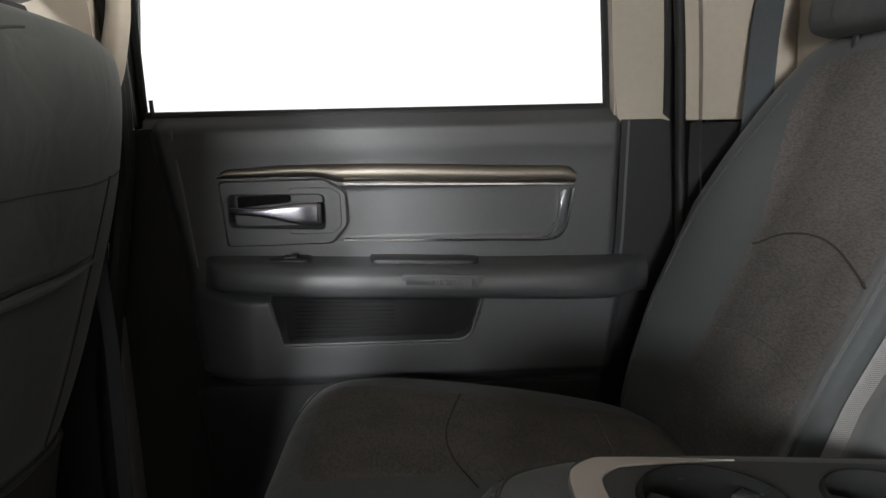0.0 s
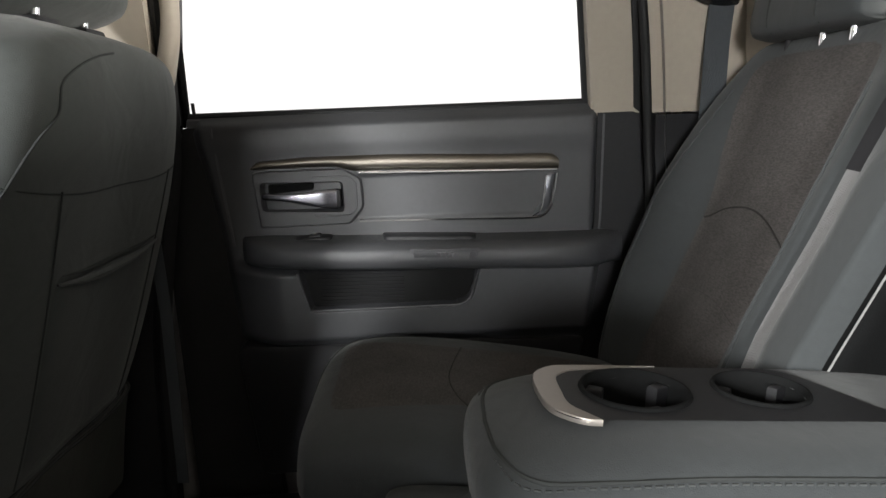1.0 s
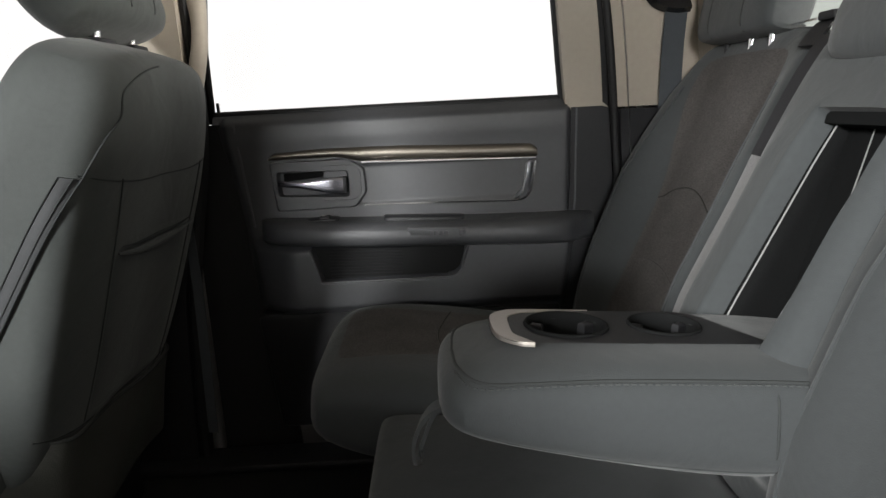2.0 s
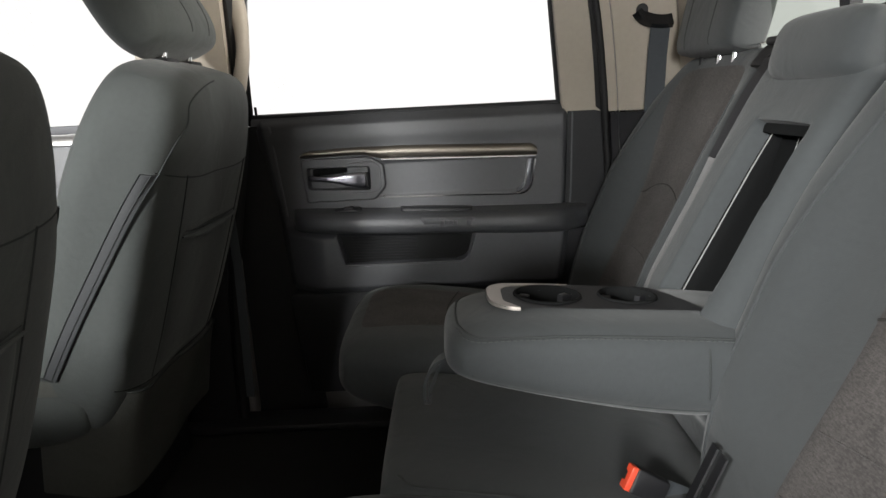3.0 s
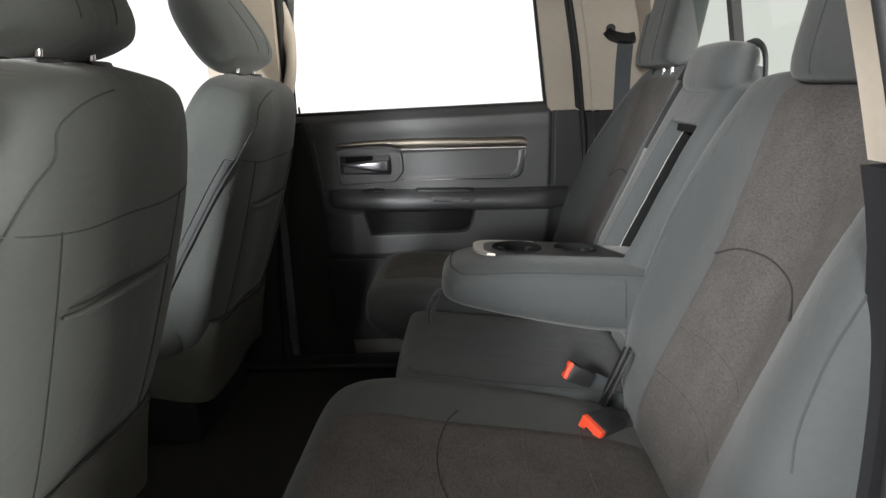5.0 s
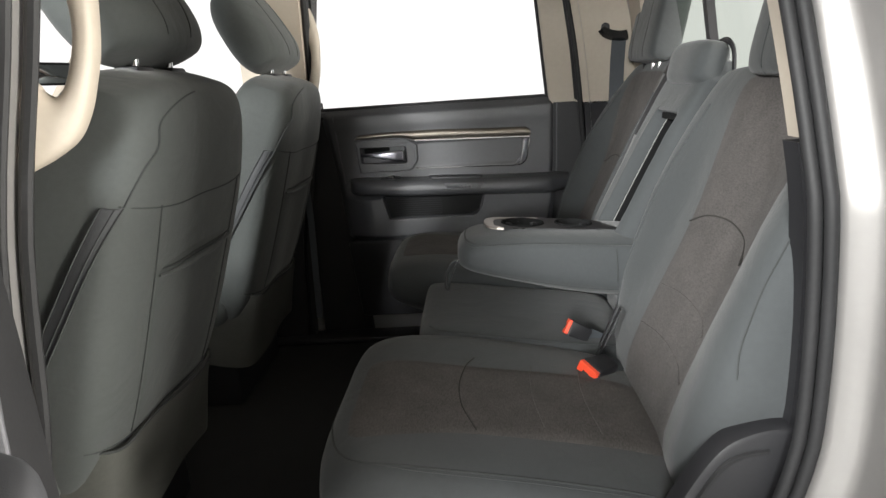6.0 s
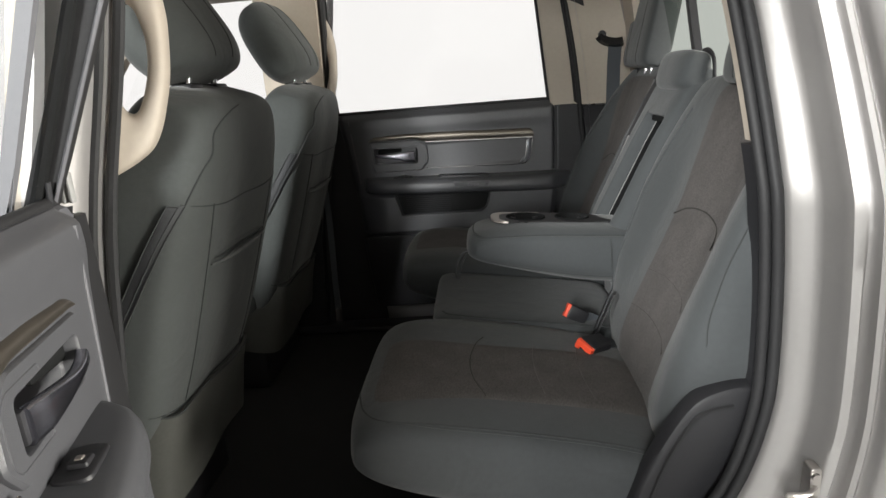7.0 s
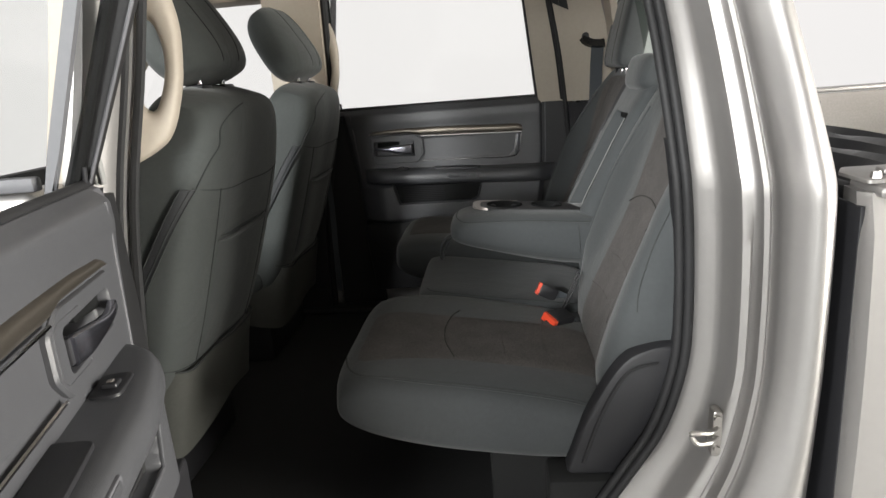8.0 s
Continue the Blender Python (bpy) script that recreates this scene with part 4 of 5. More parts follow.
def seat_section(name, label, y0, y1, mirror, hr_y, hr_posts, lift=0.0, ioff=0.0):
    """One outer place of the bench: y0..y1 across, the insert's outer edge on the side mirror points to."""
    yc, w = (y0 + y1) / 2, y1 - y0
    half = 0.160 if ioff else w * 0.27
    seat = thing(name, (0.15, yc, 0.735), label, "seat", "rear bench")
    H = 0.765 - (0.032 if ioff else 0.0)

    bolster = OUTER_WIDE if ioff else OUTER

    def dish(x, y):
        al, o = y + H / 2 - 0.09, x * mirror / (w / 2)
        m = table(MIDDLE, al)
        if o > 0:
            return m + (table(bolster, al) - m) * step(0.34 if ioff else 0.42, 0.95, o)
        return m + (table(INNER if ioff else STRIP, al) - m) * step(0.50, 0.92, -o)
    pad = Pad(back_frame(yc, H / 2 - 0.09), w, H, dish, lambda x, y: 0.014, k=0.20, n=5, p=5.5, taper=lambda b: 1 - 0.08 * step(0.35, 1.0, b))
    PADS[name] = pad
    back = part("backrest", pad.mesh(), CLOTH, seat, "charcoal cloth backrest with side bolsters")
    il, ir = ioff - half, ioff + half + (0.018 if ioff else 0.0)
    ins = part("back_insert", pad.patch(lambda y: il - 0.045 * step(0.0, 0.38, y), lambda y: ir + (0.075 if ioff else 0.045) * step(0.0, 0.38, y), -0.36, 0.366), INSERT, back, "brown mesh cloth insert")
    arch = [(il + 0.012, 0.042), (ioff - half * 0.5, 0.068), ((il + ir) / 2, 0.078), ((il + ir) / 2 + half * 0.45, 0.068), (ir + 0.002, 0.035)]
    part("arch_seam", pad.seam(arch, 0.0017, 0.0040), DARK_SEAM, ins)
    for yy in (-0.08, -0.17):
        part("cross_seam", pad.seam([(il + 0.02, yy - 0.018), ((il + ir) / 2 - half * 0.4, yy - 0.004), ((il + ir) / 2, yy), ((il + ir) / 2 + half * 0.4, yy - 0.004), (ir - 0.02, yy - 0.018)], 0.0012, 0.0036), INSERT, ins)
    for sx in ((-mirror,) if ioff else (-1, 1)):
        part("bolster_seam", pad.seam([(sx * w * 0.41, -0.30), (sx * w * 0.415, -0.10), (sx * w * 0.41, 0.10), (sx * w * 0.36, 0.28)], 0.0030, 0.0005), CLOTH, back)
    flank = []
    for al, dz in ((0.167, 0.136), (0.21, 0.144), (0.26, 0.142), (0.313, 0.137), (0.37, 0.127), (0.428, 0.112), (0.50, 0.085)):
        full, b = table(bolster, al), (al + 0.09 - H / 2) / (H / 2)
        dz *= full / table(OUTER, al)
        a = mirror * (1 - (dz / full / (1 - abs(b) ** 5.5) ** (1 / 5.5)) ** 5.5) ** (1 / 5.5)
        x, y = pad.xy(a, b)
        flank.append(pad.m @ Vector((x + mirror * 0.001, y, dz)))
    part("flank_seam", tube(smooth_line(flank, 5), 0.0013, 6), SEAM, back)
    # cushion, whose inner edge may lie elsewhere than the backrest's
    if ioff:
        yc, w = (y0 - 0.120) / 2, -0.120 - y0
    D = 0.645
    top = lambda x, y: 0.080 + 0.028 * (abs(x) / (w / 2)) ** 2.5 * step(-0.33, 0.1, y)
    cp = Pad(cush_frame(yc, 0.138, 0.800 + lift), w, D, top, lambda x, y: 0.115 - 0.02 * step(0.0, 0.33, y), k=0.30, n=5, p=3.6)
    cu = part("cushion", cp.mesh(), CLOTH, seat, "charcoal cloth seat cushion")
    ci = part("cushion_insert", cp.patch(lambda y: mirror * 0.02 - w * (0.20 if ioff else 0.27) - 0.03 * step(0.05, 0.32, y), lambda y: mirror * 0.02 + w * 0.27 + 0.03 * step(0.05, 0.32, y), -0.31, 0.300), INSERT, cu, "brown mesh cloth insert")
    part("arch_seam", cp.seam([(-w * (0.21 if ioff else 0.28), 0.062), (-w * 0.14, 0.080), (0, 0.092), (w * 0.14, 0.085), (w * 0.28, 0.06)], 0.0013, 0.0040), DARK_SEAM, ci)
    for yy in (-0.05, -0.15):
        part("cross_seam", cp.seam([(-w * (0.17 if ioff else 0.23), yy - 0.008), (-w * 0.1, yy - 0.002), (0, yy), (w * 0.1, yy - 0.002), (w * 0.23, yy - 0.010)], 0.0012, 0.0036), INSERT, ci)
    sx = mirror
    part("side_seam", cp.seam([(sx * w * 0.445, -0.28), (sx * w * 0.45, -0.05), (sx * w * 0.445, 0.15), (sx * w * 0.40, 0.27), (sx * w * 0.2, 0.315), (0, 0.32)], 0.002, 0.0), SEAM, cu)
    part("stitching", dashes([cp.top(q[0], q[1], 0.001) for q in smooth_line([(sx * w * 0.458, -0.28, 0), (sx * w * 0.462, -0.05, 0), (sx * w * 0.457, 0.15, 0), (sx * w * 0.412, 0.282, 0)], 8)], 110, 0.0008), STITCH, cu, "grey top stitching")
    head_restraint(seat, (0.700, hr_y, 1.556 if ioff else 1.606), 0.315 if ioff else 0.30, 0.25, 12, hr_posts, k=0.14, p=6.0)
    return seat


seat_section("rear_seat_narrow", "narrow charcoal rear seat with brown mesh insert", 0.250, 0.735, -1, 0.525, [(0.43, CHROME), (0.503, CHROME), (0.60, BLACK)], 0.045)
seat_l = seat_section("rear_seat_wide", "wide charcoal rear seat with folded centre armrest", -0.715, -0.020, 1, -0.42, [(-0.36, CHROME), (-0.48, CHROME)], 0.0, 0.040)

# centre place, part of the wide section: one back with the armrest's hollow in it, its lining, cushion
HOL = (-0.038, 0.120, 0.10, 0.527)      # the hollow: sides across, foot and head along the slope


def hollow(x, al):
    """1 inside the armrest's hollow."""
    return step(HOL[0], HOL[0] + 0.016, x) * (1 - step(HOL[1] - 0.012, HOL[1], x)) * step(HOL[2], HOL[2] + 0.02, al) * (1 - step(HOL[3] - 0.014, HOL[3], al))


def centre_front(x, y):
    al = y + 0.29
    full = table(STRIP, al) - 0.020 * step(-0.085, -0.150, x) * step(0.62, 0.35, al) - 0.085 * (1 - step(0.03, 0.11, al))
    return full + (0.022 - full) * hollow(x, al)


strip = Pad(back_frame(0.105, 0.29), 0.318, 0.752, centre_front, lambda x, y: 0.014, k=0.10, n=5, p=6, taper=lambda b: 1 - 0.07 * step(-0.2, 0.9, b))
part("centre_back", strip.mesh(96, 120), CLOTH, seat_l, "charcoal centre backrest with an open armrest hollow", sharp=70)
hol = back_frame(0.105, 0.0)
on_hol = lambda u, v, d: hol @ Vector((u, v, d))
part("armrest_hollow", prism([(HOL[0] + 0.004, 0.11), (HOL[1] - 0.003, 0.11), (HOL[1] - 0.003, 0.518), (HOL[0] + 0.004, 0.518)], 0.0, 0.036, on_hol, 0.002), FLOCK, seat_l, "black lining of the armrest hollow")
rim = lambda v: max(0.045, table(STRIP, v) - 0.034)
side_wall = [[on_hol(HOL[0] + a, v, d) for a, d in ((0.002, 0.03), (0.017, 0.03), (0.017, rim(v)), (0.002, rim(v)))] for v in (0.115 + 0.40 * k / 12 for k in range(13))]
part("hollow_side", loft(side_wall), FLOCK, seat_l, "black lining of the armrest hollow")
part("hollow_piping", tube([on_hol(HOL[0] + 0.0165, v, rim(v) + 0.001) for v in (0.115 + 0.40 * k / 12 for k in range(13))], 0.0013, 6), PIPING, seat_l, "pale piping")
# lining drawn over the top wall as well, in place of its shadow
top_wall = [[on_hol(u, 0.508 + a, d) for a, d in ((0.0, 0.03), (0.014, 0.03), (0.016, 0.068), (0.0, 0.066))] for u in (HOL[0] + 0.004, HOL[1] - 0.003)]
part("hollow_top_shade", loft(top_wall), FLOCK, seat_l, "black lining of the armrest hollow")
part("hollow_piping", tube([on_hol(0.030, v, 0.038) for v in (0.115, 0.25, 0.40, 0.515)], 0.0011, 6), PIPING, seat_l, "pale piping")
head_restraint(seat_l, (0.665, 0.080, 1.468), 0.245, 0.108, 12, [], "centre_headrest", 0.048, 0.42, 3.4)
ccp = Pad(cush_frame(0.048, 0.210, 0.808), 0.419, 0.53, lambda x, y: 0.068, lambda x, y: 0.13, k=0.07, p=8)
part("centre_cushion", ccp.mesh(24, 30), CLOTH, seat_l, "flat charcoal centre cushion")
part("centre_piping", ccp.seam([(0.194, -0.22), (0.196, 0.0), (0.188, 0.20), (0.165, 0.238)], 0.0022, 0.0), SEAM, seat_l)

# ---------------------------------------------------------------- folded armrest
ARM_Y, ARM_W = 0.045, 0.255
CUPS = ((0.055, 0.006, 0.046), (-0.075, 0.010, 0.040))
am = frame_m((0.355, ARM_Y, 1.0242), (0, -1, 0), (-math.cos(radians(4)), 0, math.sin(radians(4))), (math.sin(radians(4)), 0, math.cos(radians(4))))
apad = Pad(am, ARM_W, 0.60, lambda x, y: 0.070, lambda x, y: 0.094 - 0.044 * step(-0.10, 0.29, y), k=0.36, n=4, p=3.3)
arm_mesh = apad.mesh(64, 110)
hole_faces = []
for f in arm_mesh.faces:
    c = am.inverted() @ f.calc_center_median()
    if c.z > 0.03 and any(((c.y - 0.08 - cu) / (1.12 * r * 1.0)) ** 2 + ((-c.x - cv) / r) ** 2 < 1 for cu, cv, r in CUPS):
        hole_faces.append(f)
bmesh.ops.delete(arm_mesh, geom=hole_faces, context="FACES")
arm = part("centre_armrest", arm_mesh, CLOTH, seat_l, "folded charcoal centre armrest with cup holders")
for sx in (-1, 1):
    part("top_stitch", apad.seam([(sx * 0.113, -0.24), (sx * 0.113, 0.08), (sx * 0.111, 0.20), (sx * 0.099, 0.255), (sx * 0.06, 0.278), (0, 0.283)], 0.0022, 0.0), SEAM, arm)
    part("stitching", dashes([apad.top(q[0], q[1], 0.0012) for q in smooth_line([(sx * 0.1165, -0.24, 0), (sx * 0.1165, 0.08, 0), (sx * 0.1145, 0.20, 0), (sx * 0.103, 0.262, 0), (sx * 0.062, 0.284, 0)], 8)], 62, 0.0012), STITCH, arm, "grey top stitching")
    part("hem_stitch", tube([apad.bottom(x * 0.999, y, -0.002) for x, y in [(sx * 0.114, -0.24 + 0.50 * k / 12) for k in range(13)]], 0.0022, 6), SEAM, arm)

fl = []
for k in range(9):
    e = 0.9 - 1.6 * k / 8
    a = (1 - abs(e) ** 3.3) ** (1 / 3.3)
    x, y = apad.xy(a, -0.28)
    fl.append(am @ Vector((x + 0.001, y - 0.012 * k / 8, (0.070 if e > 0 else 0.085) * e * 0.93)))
part("flank_seam", tube(fl, 0.0016, 6), SEAM, arm)


def on_arm(u, v, d):
    """u: towards the front from the armrest's rear, v: towards the passenger's side, d above its top."""
    return am @ Vector((-v, u + 0.08, 0.070 + d))


panel_poly = round_poly([(0.128, -0.058), (0.150, -0.035), (0.150, 0.048), (0.135, 0.066), (-0.125, 0.066), (-0.185, -0.056)], [0.01, 0.02, 0.02, 0.01, 0.03, 0.006])


def cup_plate():
    """The dark plate, pierced by two cups."""
    bm = bmesh.new()
    outer = [bm.verts.new(on_arm(p[0], p[1], 0.003)) for p in panel_poly]
    edges = [bm.edges.new((outer[i], outer[(i + 1) % len(outer)])) for i in range(len(outer))]
    for cu, cv, r in CUPS:
        ring = [bm.verts.new(on_arm(cu + r * 1.12 * math.cos(a), cv + r * math.sin(a), 0.003)) for a in (2 * math.pi * k / 28 for k in range(28))]
        edges += [bm.edges.new((ring[i], ring[(i + 1) % 28])) for i in range(28)]
    bmesh.ops.triangle_fill(bm, edges=edges, use_beauty=True)
    return bm


plate = part("cup_plate", cup_plate(), BLACK, arm, "black cup holder plate")
# satin bow hugging the plate's front end
bow = smooth_line([(0.106, -0.0600, 0), (0.124, -0.056, 0), (0.147, -0.034, 0), (0.153, 0.006, 0), (0.149, 0.044, 0), (0.128, 0.064, 0), (0.108, 0.067, 0), (0.080, 0.068, 0), (0.045, 0.0675, 0), (0.012, 0.067, 0)], 6)
rings = []
for i, q in enumerate(bow):
    t = i / (len(bow) - 1)
    wdt = 0.0012 + 0.023 * math.sin(math.pi * t ** 0.72) ** 1.3
    inn = Vector((0.05, 0.005)) - Vector((q[0], q[1]))
    inn.normalize()
    rings.append([on_arm(q[0] + inn[0] * a, q[1] + inn[1] * a, d) for a, d in ((0, -0.002), (0.0, 0.0034), (0.0008, 0.0044), (wdt - 0.0006, 0.0044), (wdt, 0.0036), (wdt, -0.002))])
part("trim_bow", loft(rings), SATIN, arm, "satin silver trim at the plate's front")
for cu, cv, r in CUPS:
    rings = []
    for rad, d in ((1.08, 0.0035), (1.05, 0.0065), (1.0, 0.007), (0.97, 0.0045), (0.94, -0.006), (0.86, -0.052), (0.0, -0.053)):
        rings.append([on_arm(cu + max(rad, 0.02) * r * 1.12 * math.cos(a), cv + max(rad, 0.02) * r * math.sin(a), d) for a in (2 * math.pi * k / 32 for k in range(32))])
    cup = part("cup_holder", loft(rings, caps=False), FLOCK, arm, "black cup well")
    for a0 in (0.4, 2.5, 4.4):
        q = [(cu + rr * r * 1.12 * math.cos(a0 + da), cv + rr * r * math.sin(a0 + da)) for rr, da in ((0.93, -0.16), (0.93, 0.16), (0.60, 0.20), (0.60, -0.20))]
        part("cup_finger", prism(q, -0.05, -0.0005, on_arm, 0.003), BLACK, cup, "rubber cup grip finger")
loop_line = smooth_line([am @ Vector(q) for q in ((0.045, 0.270, -0.005), (0.058, 0.308, -0.015), (0.062, 0.326, -0.045), (0.052, 0.326, -0.082), (0.036, 0.318, -0.070), (0.030, 0.302, -0.030), (0.026, 0.270, -0.005))], 6)
part("pull_strap", ribbon(loop_line, 0.011, 0.0024, (0.2, 1, 0.1)), CLOTH, arm, "charcoal pull strap loop")

# ---------------------------------------------------------------- plastic side cover beside the bench
sc = thing("seat_side_cover", (0.42, -0.735, 0.70), "black plastic side cover at the end of the bench", "cover")
poly = round_poly([(0.315, 0.690), (0.350, 0.800), (0.405, 0.905), (0.445, 0.955), (0.50, 0.972), (0.60, 0.975), (0.60, 0.69)], [0.02, 0.05, 0.05, 0.03, 0.02, 0.01, 0.01])
part("cover", prism(poly, -0.705, -0.742, lambda u, v, d: (u, d, v), 0.012), BLACK, sc)
part("cover_ridge", tube(smooth_line([(0.352, -0.742, 0.72), (0.39, -0.744, 0.83), (0.43, -0.744, 0.905), (0.46, -0.744, 0.93), (0.50, -0.744, 0.938)], 5), 0.004, 6), RUBBER, sc)
part("foot_box", box(0.28, 0.60, -0.755, -0.66, 0.56, 0.685, 0.012), CARPET, sc)

# ---------------------------------------------------------------- belts and buckles
def buckle(pos, aim, label, size, across=(0, 1, 0)):
    d = Vector(aim).normalized()
    side = Vector(across)
    side = (side - d * side.dot(d)).normalized()
    m = frame_m(pos, side, d, side.cross(d)) @ Matrix.Diagonal((size, size, size, 1))
    b = thing("belt_buckle", pos, label, "buckle", "rear belt buckles")
    part("body", prism(round_poly([(-0.022, -0.072), (0.022, -0.072), (0.026, 0.0), (-0.026, 0.0)], 0.006), -0.015, 0.016, lambda u, v, w: m @ Vector((u, v, w)), 0.005), BLACK, b)
    horseshoe = [(-0.024, 0.013), (0.024, 0.013), (0.024, -0.012), (0.011, -0.012), (0.011, -0.001), (-0.011, -0.001), (-0.011, -0.012), (-0.024, -0.012)]
    part("release_button", prism(round_poly(horseshoe, 0.0025, 3), -0.006, 0.010, lambda u, w, v: m @ Vector((u, v, w)), 0.002), RED, b, "red release button")
    part("button_well", prism(round_poly([(-0.012, -0.011), (0.012, -0.011), (0.012, 0.0), (-0.012, 0.0)], 0.001), -0.006, 0.002, lambda u, w, v: m @ Vector((u, v, w)), 0.001), GLOSS_BLACK, b)
    part("stalk", ribbon([m @ Vector((0, -0.070, 0)), m @ Vector((0, -0.13, -0.012))], 0.019, 0.0018, side), WEB, b)
    return b


buckle((0.329, -0.305, 0.858), (-0.735, -0.661, 0.154), "black belt buckle with a red button on the cushion", 1.0, (-0.573, 0.726, 0.38))
buckle((0.314, -0.125, 0.886), (-0.875, -0.01, 0.48), "slim dark belt buckle with a red button beside the armrest", 0.75, (0.45, 0.2, 0.87))
for dy in (-0.014, 0.014):
    solid("belt_strap", ribbon([(0.362, -0.165 + dy, 0.812), (0.380, -0.165 + dy, 0.845), (0.398, -0.160 + dy, 0.882), (0.425, -0.155 + dy, 0.940)], 0.012, 0.0014, (0.2, 1, 0)), BLACK, "dark belt strap rising behind the cushion", "belt", "buckle straps")

# shoulder belt on the right pillar
rb = thing("shoulder_belt", (0.60, 0.775, 1.40), "dark shoulder belt hanging from its pillar guide", "seat belt")
part("webbing", ribbon([(0.628, 0.752, 1.585), (0.622, 0.755, 1.50), (0.615, 0.750, 1.36), (0.60, 0.745, 1.18)], 0.024, 0.0012, (1, -0.12, 0)), WEB, rb)
part("guide", ribbon(smooth_line([(0.572, 0.760, 1.612), (0.585, 0.758, 1.596), (0.607, 0.754, 1.586), (0.632, 0.750, 1.582), (0.655, 0.748, 1.584)], 4), 0.014, 0.010, (0, 0.5, 1)), GLOSS_BLACK, rb, "black belt guide loop")
bm = bmesh.new()
bmesh.ops.create_cone(bm, cap_ends=True, segments=16, radius1=0.017, radius2=0.014, depth=0.02, matrix=Matrix.Translation((0.583, 0.765, 1.615)) @ Matrix.Rotation(radians(90), 4, "X"))
part("guide_bolt", bm, BLACK, rb)

# centre belt lying down the narrow seat's inner edge, with its latch plate on top
cb = thing("centre_belt", (0.66, 0.275, 1.46), "grey centre belt lying along the backrest gap", "seat belt")
edge_line = [strip.top(-0.128, v + 0.02, 0.003) for v in (0.33, 0.28, 0.22, 0.14, 0.06, -0.02, -0.12, -0.22, -0.30)]
part("webbing_upper", ribbon(smooth_line(edge_line[:4], 5), 0.017, 0.0007, (-0.3, 1, 0)), BLACK, cb, "black upper webbing")
part("webbing", ribbon(smooth_line(edge_line[3:], 5), 0.015, 0.0007, (-0.3, 1, 0)), WEB_GREY, cb)
part("shoulder_piece", ribbon(smooth_line([(0.72, 0.27, 1.475), (0.695, 0.27, 1.490), (0.67, 0.27, 1.484), (0.645, 0.272, 1.452)], 4), 0.024, 0.002, (0, 1, 0)), BLACK, cb)
part("latch_plate", prism(round_poly([(-0.018, -0.05), (0.018, -0.05), (0.012, 0.05), (-0.012, 0.05)], 0.006), 0, 0.003, lambda u, v, d: (0.685 + u, 0.325 + v, 1.492 + d), 0.001), CHROME, cb, "bright latch plate")
part("latch_grip", box(0.665, 0.705, 0.245, 0.285, 1.488, 1.502, 0.004), BLACK, cb)
# front belt on the right pillar, its tongue hanging beside the passenger seat
fb = thing("pillar_belt", (-0.50, 0.742, 0.60), "dark belt webbing with a bright tongue on the pillar", "seat belt")
part("webbing", ribbon([(-0.520, 0.738, 1.60), (-0.515, 0.738, 1.30), (-0.508, 0.738, 1.0), (-0.52, 0.738, 0.62)], 0.012, 0.0012, (1, 0, 0)), WEB, fb)
part("tongue", prism(round_poly([(-0.505, 1.158), (-0.494, 1.156), (-0.490, 1.186), (-0.500, 1.192)], 0.002), 0.745, 0.734, lambda u, v, d: (u, d, v), 0.001), CHROME, fb, "bright latch tongue")

# strap loop behind the centre head restraint
solid("strap_loop", tube(smooth_line([(0.70, -0.054, 1.44), (0.70, -0.050, 1.485), (0.70, -0.032, 1.508), (0.70, 0.0, 1.517), (0.70, 0.04, 1.514)], 6), 0.008, 8, flat=0.5), BLACK, "black strap loop behind the centre head restraint", "strap")


